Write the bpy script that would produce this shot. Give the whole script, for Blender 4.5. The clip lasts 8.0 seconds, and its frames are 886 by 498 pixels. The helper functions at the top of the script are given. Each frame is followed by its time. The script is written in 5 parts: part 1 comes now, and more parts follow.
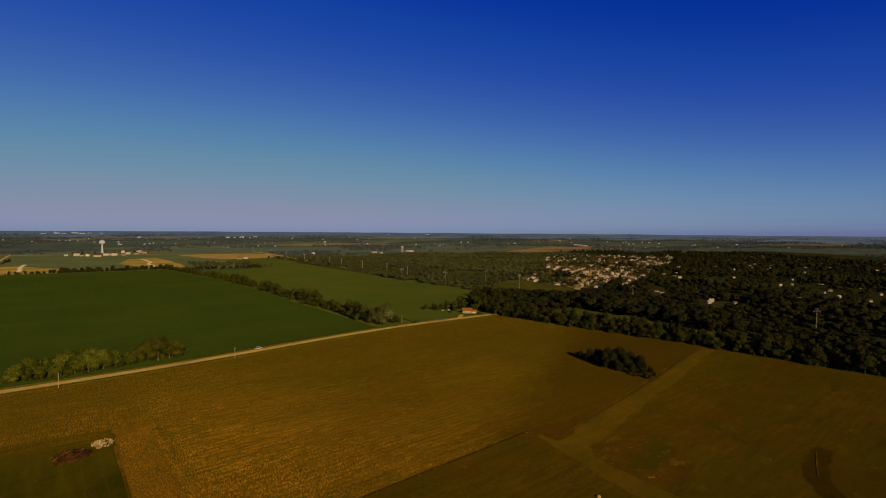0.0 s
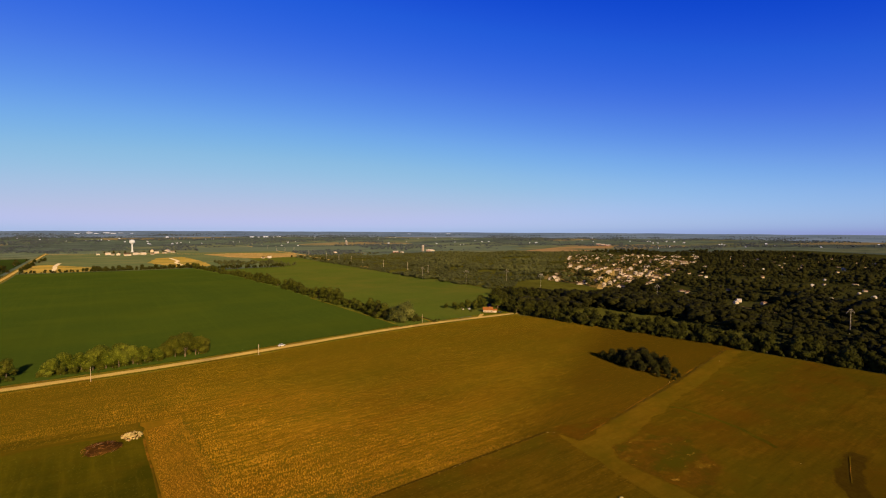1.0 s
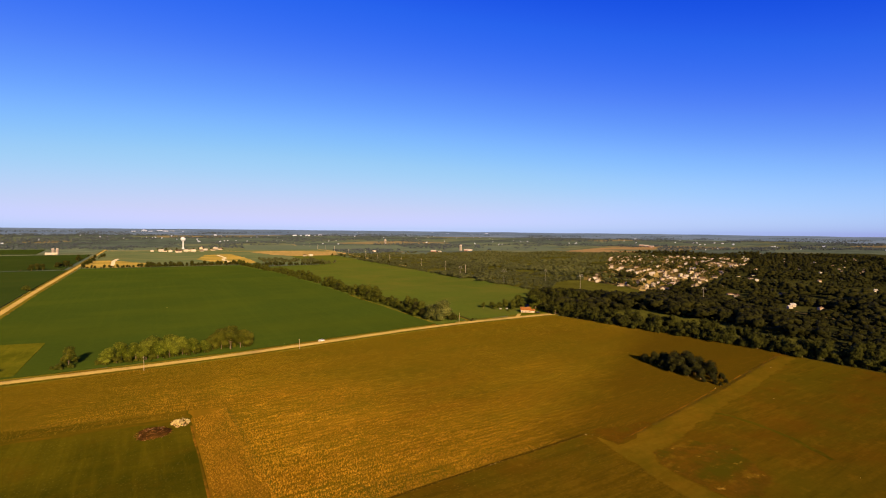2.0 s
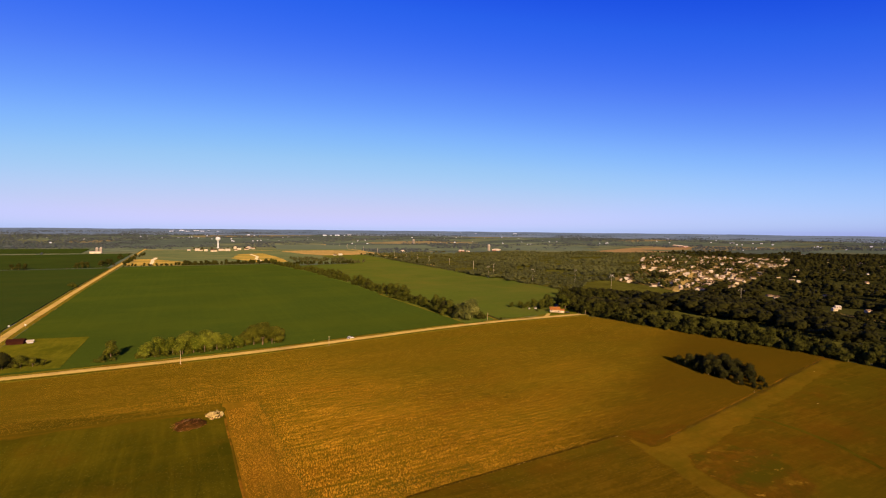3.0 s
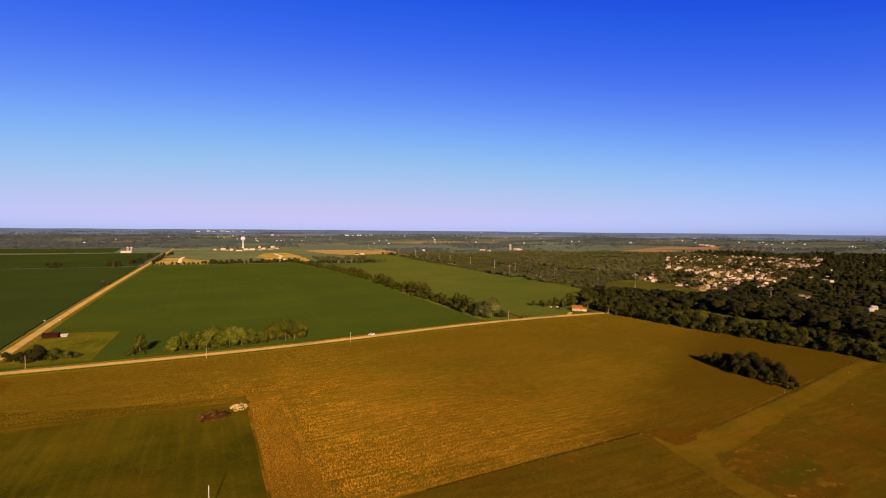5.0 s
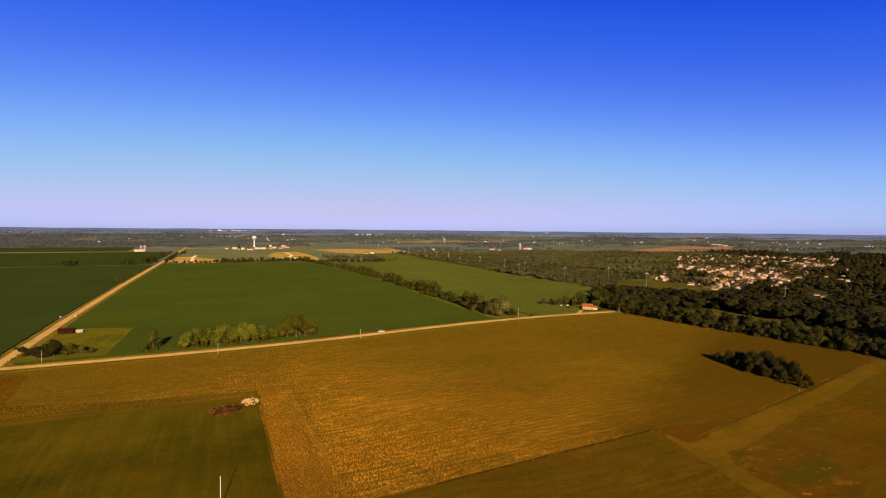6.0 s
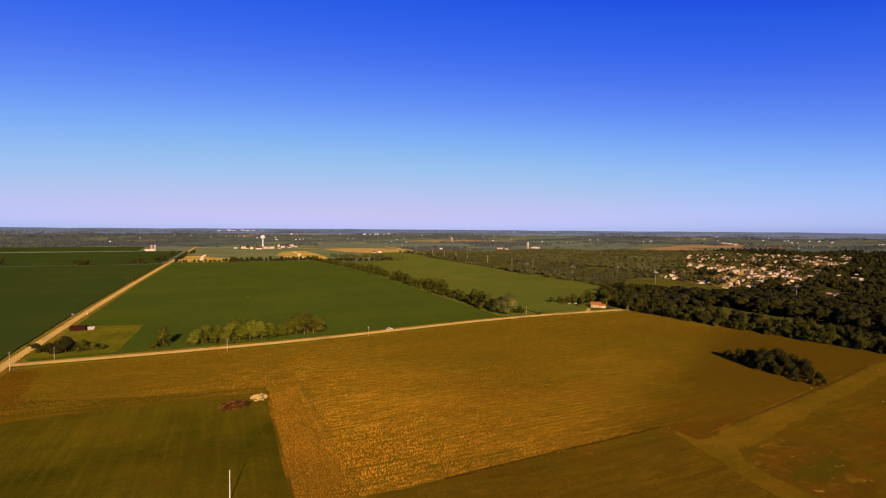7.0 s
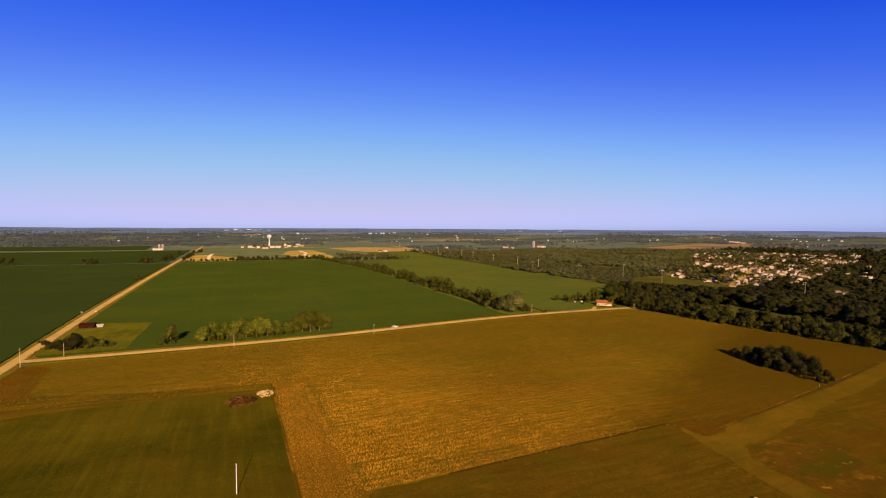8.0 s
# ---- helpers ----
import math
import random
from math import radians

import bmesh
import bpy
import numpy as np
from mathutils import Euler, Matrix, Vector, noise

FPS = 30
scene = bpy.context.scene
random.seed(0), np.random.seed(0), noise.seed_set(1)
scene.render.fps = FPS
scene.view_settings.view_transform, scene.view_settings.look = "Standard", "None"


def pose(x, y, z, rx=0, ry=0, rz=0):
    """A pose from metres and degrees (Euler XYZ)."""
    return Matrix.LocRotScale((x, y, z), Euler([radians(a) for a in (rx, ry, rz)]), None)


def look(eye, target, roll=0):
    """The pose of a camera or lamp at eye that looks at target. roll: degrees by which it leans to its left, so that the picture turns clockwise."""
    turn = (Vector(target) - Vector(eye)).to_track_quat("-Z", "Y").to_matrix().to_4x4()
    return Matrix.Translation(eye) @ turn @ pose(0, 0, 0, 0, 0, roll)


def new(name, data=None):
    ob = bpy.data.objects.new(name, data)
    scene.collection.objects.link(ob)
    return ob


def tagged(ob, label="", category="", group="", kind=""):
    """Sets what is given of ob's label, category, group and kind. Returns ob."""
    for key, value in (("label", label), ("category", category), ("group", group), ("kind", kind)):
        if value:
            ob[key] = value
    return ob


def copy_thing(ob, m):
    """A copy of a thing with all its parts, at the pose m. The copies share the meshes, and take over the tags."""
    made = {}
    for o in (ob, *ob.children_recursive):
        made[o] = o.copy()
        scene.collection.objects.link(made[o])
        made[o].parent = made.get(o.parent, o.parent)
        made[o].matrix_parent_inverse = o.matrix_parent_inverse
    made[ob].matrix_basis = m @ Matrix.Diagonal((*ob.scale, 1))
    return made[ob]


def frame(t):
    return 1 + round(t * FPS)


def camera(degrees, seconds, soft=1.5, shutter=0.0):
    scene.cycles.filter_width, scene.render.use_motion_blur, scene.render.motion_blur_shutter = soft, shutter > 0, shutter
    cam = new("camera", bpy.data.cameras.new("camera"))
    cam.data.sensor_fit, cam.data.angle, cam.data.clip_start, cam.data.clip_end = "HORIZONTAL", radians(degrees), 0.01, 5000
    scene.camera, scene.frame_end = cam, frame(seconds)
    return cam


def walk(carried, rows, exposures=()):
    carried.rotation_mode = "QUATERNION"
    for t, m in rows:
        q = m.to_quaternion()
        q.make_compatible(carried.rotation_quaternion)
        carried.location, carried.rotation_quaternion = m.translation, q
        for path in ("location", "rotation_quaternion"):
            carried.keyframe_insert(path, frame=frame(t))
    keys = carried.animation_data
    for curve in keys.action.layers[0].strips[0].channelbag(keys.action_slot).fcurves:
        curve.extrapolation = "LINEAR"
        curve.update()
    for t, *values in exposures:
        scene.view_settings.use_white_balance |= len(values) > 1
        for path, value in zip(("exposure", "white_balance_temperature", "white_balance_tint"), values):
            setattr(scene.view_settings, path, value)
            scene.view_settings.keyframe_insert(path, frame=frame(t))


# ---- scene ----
# ---- camera and its way ----
cam = camera(84.8, 8.0, soft=1.15)
PATH = [
    (0, (3.235, -14.815, 79.469), (4.482, -13.253, 79.394), 0.4),
    (0.5, (3.377, -14.851, 79.245), (4.585, -13.259, 79.169), 0.4),
    (1, (3.529, -14.885, 78.974), (4.708, -13.271, 78.896), 0.3),
    (1.5, (3.709, -15.096, 78.609), (4.827, -13.439, 78.53), 0.5),
    (3, (4.077, -14.412, 76.916), (5.026, -12.654, 76.835), 0.6),
    (3.5, (4.289, -14.209, 76.402), (5.217, -12.44, 76.322), 0.6),
    (4, (4.294, -14.226, 75.874), (5.202, -12.446, 75.794), 0.6),
    (4.5, (4.326, -14.316, 75.321), (5.22, -12.529, 75.24), 0.6),
    (5, (4.428, -14.323, 74.718), (5.3, -12.525, 74.637), 0.5),
    (6.5, (4.37, -14.269, 72.393), (5.192, -12.448, 72.309), 0.5),
    (7, (4.42, -14.236, 71.816), (5.228, -12.408, 71.731), 0.4),
    (7.5, (4.477, -14.479, 71.282), (5.272, -12.646, 71.196), 0.4),
    (8, (4.567, -14.678, 70.763), (5.353, -12.841, 70.675), 0.3),
]
EXPOSURES = [(0, -0.8, 5850, 5), (0.5, -0.36, 5850, 6), (1.0, 0.2, 5900, 8), (1.5, 0.5, 5950, 9), (3.0, 0.43, 5950, 17), (4.0, 0.37, 5930, 20), (5.0, 0.31, 5920, 23), (8.0, 0.29, 5920, 24)]
walk(cam, [(t, look(eye, target, roll)) for t, eye, target, roll in PATH], EXPOSURES)

# ---- sky and sun: a low sun behind the camera ----
SUN_WAY = Vector((0.19, 0.925, -0.333)).normalized()
SUN_UP = math.asin(-SUN_WAY.z)
sun = new("sun", bpy.data.lights.new("sun", "SUN"))
sun.data.energy = 5.0
sun.data.angle = radians(0.5)
sun.data.color = (1.0, 0.735, 0.38)
sun.matrix_world = look((0, 0, 300), Vector((0, 0, 300)) + SUN_WAY)

world = bpy.data.worlds.new("sky")
scene.world = world
world.use_nodes = True
wn, wl = world.node_tree.nodes, world.node_tree.links
sky = wn.new("ShaderNodeTexSky")
sky.sky_type = "NISHITA"
sky.sun_disc = False
sky.sun_elevation = SUN_UP
sky.sun_rotation = math.atan2(-SUN_WAY.x, -SUN_WAY.y)
sky.air_density, sky.dust_density, sky.ozone_density = 0.7, 0.5, 1.0
parts = wn.new("ShaderNodeSeparateColor")
whole = wn.new("ShaderNodeCombineColor")
wl.new(sky.outputs[0], parts.inputs[0])
for k, (gain, stops) in enumerate(((0.1167, ((0.08, 0.0), (0.14, 0.01), (0.22, 0.076), (0.32, 0.18), (0.44, 0.29), (0.6, 0.4), (0.8, 0.53), (1.0, 0.6))),
                                   (0.0935, ((0.05, 0.0), (0.15, 0.052), (0.2, 0.096), (0.3, 0.21), (0.42, 0.415), (0.55, 0.525), (0.7, 0.55), (1.0, 0.54))),
                                   (0.126, ((0.05, 0.1), (0.2, 0.36), (0.35, 0.54), (0.47, 0.66), (0.6, 0.72), (0.72, 0.76), (0.85, 0.77), (1.0, 0.7))))):
    dim, deep = wn.new("ShaderNodeMath"), wn.new("ShaderNodeValToRGB")
    dim.operation = "MULTIPLY"
    dim.use_clamp = True
    dim.inputs[1].default_value = gain
    deep.color_ramp.interpolation = "B_SPLINE"
    for j, (at, value) in enumerate(stops):
        stop = deep.color_ramp.elements[j] if j < 2 else deep.color_ramp.elements.new(at)
        stop.position = at
        stop.color = (value, value, value, 1)
    wl.new(parts.outputs[k], dim.inputs[0])
    wl.new(dim.outputs[0], deep.inputs[0])
    wl.new(deep.outputs[0], whole.inputs[k])
wl.new(whole.outputs[0], wn["Background"].inputs["Color"])
wn["Background"].inputs["Strength"].default_value = 0.85

# ---- materials ----
def material(name, rough=0.9, spec=0.2, metal=0.0):
    m = bpy.data.materials.new(name)
    m.use_nodes = True
    b = m.node_tree.nodes["Principled BSDF"]
    b.inputs["Roughness"].default_value = rough
    b.inputs["Specular IOR Level"].default_value = spec
    b.inputs["Metallic"].default_value = metal
    return m, m.node_tree.nodes, m.node_tree.links, b


def place(n, l, scale, turn=0.0):
    """Coordinates in metres of the world, stretched per axis."""
    g = n.new("ShaderNodeNewGeometry")
    mp = n.new("ShaderNodeMapping")
    mp.inputs["Scale"].default_value = scale
    mp.inputs["Rotation"].default_value = (0, 0, turn)
    l.new(g.outputs["Position"], mp.inputs["Vector"])
    return mp.outputs[0]


def noise_of(n, l, vec, scale, detail=4.0, rough=0.6):
    t = n.new("ShaderNodeTexNoise")
    t.inputs["Scale"].default_value = scale
    t.inputs["Detail"].default_value = detail
    t.inputs["Roughness"].default_value = rough
    l.new(vec, t.inputs["Vector"])
    return t.outputs["Fac"]


def ramp(n, l, fac, stops):
    r = n.new("ShaderNodeValToRGB")
    e = r.color_ramp.elements
    while len(e) < len(stops):
        e.new(0.5)
    for k, (p, c) in enumerate(stops):
        e[k].position, e[k].color = p, (*c, 1)
    l.new(fac, r.inputs["Fac"])
    return r.outputs["Color"]


def mix(n, l, a, b, fac, kind="MIX"):
    m = n.new("ShaderNodeMix")
    m.data_type, m.blend_type = "RGBA", kind
    if isinstance(fac, float):
        m.inputs[0].default_value = fac
    else:
        l.new(fac, m.inputs[0])
    l.new(a, m.inputs[6])
    l.new(b, m.inputs[7])
    return m.outputs[2]


def bump(n, l, b, height, strength, distance):
    k = n.new("ShaderNodeBump")
    k.inputs["Strength"].default_value = strength
    k.inputs["Distance"].default_value = distance
    l.new(height, k.inputs["Height"])
    l.new(k.outputs[0], b.inputs["Normal"])


def land_colour(n, l, dark, mid, light, patch=0.02, grain=0.9, row=None, tint=None, mow=None, unripe=None, blots=()):
    """Ground cover: large patches, clumps, fine grain, if wanted drill rows along x (spacing in metres),
    and blots of other growth: colour, stretch per axis, noise from and to, share."""
    v = place(n, l, (1, 1, 1))
    big = noise_of(n, l, v, patch, 5, 0.65)
    c1 = ramp(n, l, big, [(0.3, dark), (0.52, mid), (0.72, light)])
    fine = noise_of(n, l, v, grain, 5, 0.75)
    c2 = ramp(n, l, fine, [(0.3, dark), (0.5, mid), (0.68, light)])
    col = mix(n, l, c1, c2, 0.5)
    if row:
        w = place(n, l, (0.02, 1.0 / row, 1))
        st = noise_of(n, l, w, 1.0, 3, 0.7)
        c3 = ramp(n, l, st, [(0.34, dark), (0.5, mid), (0.66, light)])
        col = mix(n, l, col, c3, 0.3)
    if mow:
        st = noise_of(n, l, place(n, l, (*mow, 1)), 1.0, 3, 0.6)
        col = mix(n, l, col, ramp(n, l, st, [(0.36, dark), (0.5, mid), (0.62, light)]), 0.25)
    if tint:
        broad = noise_of(n, l, place(n, l, (0.6, 1.4, 1)), 0.011, 4, 0.6)
        over = n.new("ShaderNodeRGB")
        over.outputs[0].default_value = (*tint, 1)
        part_of = ramp(n, l, broad, [(0.46, (0, 0, 0)), (0.62, (0.75, 0.75, 0.75))])
        col = mix(n, l, col, over.outputs[0], part_of)
    for k, (colour, stretch, lo, hi, share) in enumerate(blots):
        where = place(n, l, (*stretch, 1))
        where.node.inputs["Location"].default_value = (17.3 * k + 5, 9.1 * k, 0)
        over = n.new("ShaderNodeRGB")
        over.outputs[0].default_value = (*colour, 1)
        amount = ramp(n, l, noise_of(n, l, where, 1.0, 6, 0.68), [(lo, (0, 0, 0)), (hi, (share, share, share))])
        col = mix(n, l, col, over.outputs[0], amount)
    if unripe:
        col = ripeness(n, l, col, unripe)
    return col, fine


COVER = {}


def land(name, *colours, **how):
    """A ground material of one cover."""
    COVER[name] = (colours, how)
    m, n, l, b = material(name, 1.0, 0.0)
    b.inputs["Diffuse Roughness"].default_value = 0.9
    col, fine = land_colour(n, l, *colours, **how)
    l.new(col, b.inputs["Base Color"])
    bump(n, l, b, fine, 0.6, 0.15)
    return m


def runs_into(name, over, under):
    """One cover that thins out into another across the soft rim of its sheet."""
    m, n, l, b = material(name, 1.0, 0.0)
    b.inputs["Diffuse Roughness"].default_value = 0.9
    top, fine = land_colour(n, l, *COVER[over][0], **COVER[over][1])
    low, _ = land_colour(n, l, *COVER[under][0], **COVER[under][1])
    rim = n.new("ShaderNodeAttribute")
    rim.attribute_name = "cover"
    ragged = noise_of(n, l, place(n, l, (1, 1, 1)), 0.45, 6, 0.7)
    total = n.new("ShaderNodeMath")
    total.operation = "ADD"
    l.new(rim.outputs["Fac"], total.inputs[0])
    l.new(ragged, total.inputs[1])
    share = ramp(n, l, total.outputs[0], [(0.62, (0, 0, 0)), (1.0, (1, 1, 1))])
    l.new(mix(n, l, low, top, share), b.inputs["Base Color"])
    bump(n, l, b, fine, 0.6, 0.15)
    return m


def ripeness(n, l, col, green):
    """The crop is still green towards the road and both ends, with long green streaks along the rows elsewhere."""
    sep = n.new("ShaderNodeSeparateXYZ")
    l.new(place(n, l, (1, 1, 1)), sep.inputs[0])
    off, away, lean = (n.new("ShaderNodeMath") for _ in range(3))
    off.operation, away.operation, lean.operation = "SUBTRACT", "ABSOLUTE", "MULTIPLY_ADD"
    l.new(sep.outputs[0], off.inputs[0])
    off.inputs[1].default_value = 60.0
    l.new(off.outputs[0], away.inputs[0])
    l.new(away.outputs[0], lean.inputs[0])
    lean.inputs[1].default_value = 0.5
    l.new(sep.outputs[1], lean.inputs[2])
    span = n.new("ShaderNodeMapRange")
    for k, v in ((1, 140.0), (2, 300.0), (3, -0.08), (4, 0.25)):
        span.inputs[k].default_value = v
    l.new(lean.outputs[0], span.inputs[0])
    wide = noise_of(n, l, place(n, l, (0.012, 0.018, 1)), 1.0, 5, 0.65)
    thin = noise_of(n, l, place(n, l, (0.16, 0.5, 1)), 1.0, 5, 0.75)
    total = n.new("ShaderNodeMath")
    total.operation = "ADD"
    l.new(mix(n, l, wide, thin, 0.55), total.inputs[0])
    l.new(span.outputs[0], total.inputs[1])
    over = n.new("ShaderNodeRGB")
    over.outputs[0].default_value = (*green, 1)
    col = mix(n, l, col, over.outputs[0], ramp(n, l, total.outputs[0], [(0.41, (0, 0, 0)), (0.7, (0.68, 0.68, 0.68))]))
    # towards the south-east corner the crop is thin and brown
    corner, thinning, both = (n.new("ShaderNodeMath") for _ in range(3))
    corner.operation, thinning.operation, both.operation = "MULTIPLY_ADD", "SUBTRACT", "ADD"
    l.new(sep.outputs[0], corner.inputs[0])
    corner.inputs[1].default_value, corner.inputs[2].default_value = 0.5, 75.0
    l.new(corner.outputs[0], thinning.inputs[0])
    l.new(sep.outputs[1], thinning.inputs[1])
    fall = n.new("ShaderNodeMapRange")
    for k, v in ((1, 5.0), (2, 62.0), (3, 0.0), (4, 1.0)):
        fall.inputs[k].default_value = v
    l.new(thinning.outputs[0], fall.inputs[0])
    l.new(fall.outputs[0], both.inputs[0])
    l.new(mix(n, l, wide, thin, 0.4), both.inputs[1])
    brown = n.new("ShaderNodeRGB")
    brown.outputs[0].default_value = (green[0] * 0.8, green[1] * 0.64, green[2] * 0.7, 1)
    return mix(n, l, col, brown.outputs[0], ramp(n, l, both.outputs[0], [(0.55, (0, 0, 0)), (1.35, (0.68, 0.68, 0.68))]))


def foliage(name, dark, mid, light, unripe=None):
    """Leaves: every clump of its own shade, and every tree too."""
    m, n, l, b = material(name, 0.9, 0.03)
    g = n.new("ShaderNodeNewGeometry")
    o = n.new("ShaderNodeObjectInfo")
    c1 = ramp(n, l, g.outputs["Random Per Island"], [(0.0, dark), (0.55, mid), (1.0, light)])
    c2 = ramp(n, l, o.outputs["Random"], [(0.0, dark), (0.5, mid), (1.0, light)])
    v = place(n, l, (1, 1, 1))
    spots = noise_of(n, l, v, 0.06, 3)
    c3 = ramp(n, l, spots, [(0.35, dark), (0.5, mid), (0.65, light)])
    col = mix(n, l, mix(n, l, c1, c2, 0.3), c3, 0.35)
    if unripe:
        col = ripeness(n, l, col, unripe)
    l.new(col, b.inputs["Base Color"])
    bump(n, l, b, noise_of(n, l, v, 2.5, 3), 0.4, 0.1)
    return m


def plain(name, colour, rough=0.7, spec=0.3, vary=0.25, scale=1.5, metal=0.0):
    """Paint, wood or stone with stains and grain."""
    m, n, l, b = material(name, rough, spec, metal)
    tc = n.new("ShaderNodeTexCoord")
    o = n.new("ShaderNodeObjectInfo")
    f = noise_of(n, l, tc.outputs["Object"], scale, 6, 0.7)
    low = tuple(c * (1 - vary) for c in colour)
    high = tuple(min(1, c * (1 + vary)) for c in colour)
    c1 = ramp(n, l, f, [(0.3, low), (0.7, high)])
    c2 = ramp(n, l, o.outputs["Random"], [(0, low), (1, high)])
    l.new(mix(n, l, c1, c2, 0.5), b.inputs["Base Color"])
    bump(n, l, b, f, 0.3, 0.03)
    return m


def roofing(name, stops):
    """Shingles whose colour differs from house to house."""
    m, n, l, b = material(name, 0.95, 0.05)
    o = n.new("ShaderNodeObjectInfo")
    tc = n.new("ShaderNodeTexCoord")
    f = noise_of(n, l, tc.outputs["Object"], 2.5, 6, 0.8)
    c = ramp(n, l, o.outputs["Random"], stops)
    d = ramp(n, l, f, [(0.3, (0.55, 0.55, 0.55)), (0.7, (1, 1, 1))])
    l.new(mix(n, l, c, d, 0.8, "MULTIPLY"), b.inputs["Base Color"])
    bump(n, l, b, f, 0.4, 0.04)
    return m


def hazed_mosaic(name):
    """Far farmland: a patchwork of fields along the compass, with mottled cover; distance haze is mixed into the
    colours.
    """
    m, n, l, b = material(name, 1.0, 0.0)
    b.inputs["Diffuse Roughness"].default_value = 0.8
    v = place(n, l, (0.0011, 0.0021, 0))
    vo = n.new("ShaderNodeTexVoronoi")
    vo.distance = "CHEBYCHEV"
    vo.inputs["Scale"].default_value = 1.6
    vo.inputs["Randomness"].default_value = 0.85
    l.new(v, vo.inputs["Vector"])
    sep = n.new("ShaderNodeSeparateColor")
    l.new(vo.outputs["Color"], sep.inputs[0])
    # field colours paled and blued to stand in for air haze
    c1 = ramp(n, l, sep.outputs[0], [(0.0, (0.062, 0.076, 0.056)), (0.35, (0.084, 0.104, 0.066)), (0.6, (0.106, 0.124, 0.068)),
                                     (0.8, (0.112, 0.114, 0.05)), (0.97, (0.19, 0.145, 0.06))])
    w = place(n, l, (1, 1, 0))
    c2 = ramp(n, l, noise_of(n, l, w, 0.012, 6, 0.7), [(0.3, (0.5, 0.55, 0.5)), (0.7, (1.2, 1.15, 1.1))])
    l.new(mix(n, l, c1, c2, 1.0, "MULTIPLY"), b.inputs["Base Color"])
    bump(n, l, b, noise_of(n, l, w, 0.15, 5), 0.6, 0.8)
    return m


M_HAZED_GROUND = hazed_mosaic("farmland")
M_STUBBLE = land("crop_field", (0.094, 0.056, 0.0014), (0.15, 0.081, 0.002), (0.25, 0.124, 0.004), 0.018, 0.55, 2.7, unripe=(0.066, 0.047, 0.0015),
                 blots=[((0.1, 0.076, 0.0022), (0.012, 0.045), 0.44, 0.7, 0.75), ((0.16, 0.062, 0.002), (0.01, 0.022), 0.5, 0.7, 0.6), ((0.36, 0.17, 0.006), (0.25, 0.75), 0.55, 0.74, 0.6),
                        ((0.065, 0.05, 0.0016), (0.16, 0.6), 0.54, 0.72, 0.65)])
M_TUFT = foliage("crop_tuft", (0.27, 0.126, 0.0023), (0.5, 0.228, 0.0052), (0.86, 0.4, 0.014), unripe=(0.13, 0.09, 0.0026))
M_STRAW = foliage("rust_straw", (0.19, 0.092, 0.0022), (0.34, 0.158, 0.0038), (0.56, 0.262, 0.0095))
M_DULLSTRAW = foliage("dull_straw", (0.1, 0.066, 0.0016), (0.18, 0.105, 0.0026), (0.32, 0.165, 0.006))
M_WEED = foliage("weed_leaf", (0.06, 0.05, 0.0015), (0.1, 0.08, 0.002), (0.15, 0.11, 0.004))
M_MEADTUFT = foliage("meadow_tuft", (0.08, 0.048, 0.0014), (0.13, 0.074, 0.0022), (0.2, 0.115, 0.005))
M_STRIP = land("bare_strip", (0.1, 0.052, 0.0015), (0.165, 0.08, 0.0024), (0.26, 0.122, 0.0042), 0.05, 0.7, None, tint=(0.1, 0.064, 0.002), mow=(1 / 1.7, 0.03),
               blots=[((0.075, 0.054, 0.0018), (0.12, 0.05), 0.5, 0.68, 0.6), ((0.17, 0.07, 0.0018), (0.06, 0.03), 0.52, 0.7, 0.6)])
land("headland_soil", (0.055, 0.035, 0.001), (0.098, 0.055, 0.0016), (0.16, 0.082, 0.003), 0.03, 0.7, 2.4, tint=(0.07, 0.05, 0.0014),
                  blots=[((0.05, 0.037, 0.0012), (0.015, 0.16), 0.42, 0.6, 0.9), ((0.14, 0.062, 0.0018), (0.05, 0.2), 0.52, 0.7, 0.6), ((0.05, 0.037, 0.0012), (0.05, 0.09), 0.5, 0.66, 0.6)])
M_LOT = land("mown_grass", (0.0374, 0.0308, 0.00084), (0.0594, 0.0473, 0.001155), (0.099, 0.0682, 0.001995), 0.03, 0.6, tint=(0.0726, 0.0473, 0.00126), mow=(1 / 2.4, 0.012),
             blots=[((0.0275, 0.0264, 0.000735), (0.02, 0.035), 0.46, 0.66, 0.8), ((0.0935, 0.066, 0.00168), (0.35, 0.02), 0.52, 0.7, 0.45), ((0.077, 0.0374, 0.00105), (0.03, 0.03), 0.54, 0.7, 0.5)])
M_MEADOW = land("dry_meadow", (0.0535, 0.03255, 0.001), (0.09095, 0.05145, 0.0014), (0.1498, 0.08085, 0.0028), 0.03, 0.65, tint=(0.07062, 0.0525, 0.0014), mow=(0.05, 1 / 2.2),
                blots=[((0.05885, 0.0441, 0.0014), (0.016, 0.022), 0.44, 0.66, 0.75), ((0.09095, 0.03675, 0.0012), (0.02, 0.03), 0.48, 0.68, 0.7), ((0.1445, 0.0756, 0.003), (0.12, 0.16), 0.55, 0.74, 0.6),
                       ((0.03852, 0.0252, 0.001), (0.03, 0.22), 0.54, 0.7, 0.55)])
M_RIM = land("bare_rim", (0.1, 0.043, 0.002), (0.17, 0.07, 0.003), (0.28, 0.12, 0.008), 0.1, 0.6, blots=[((0.06, 0.04, 0.0014), (0.08, 0.08), 0.42, 0.55, 0.9)])
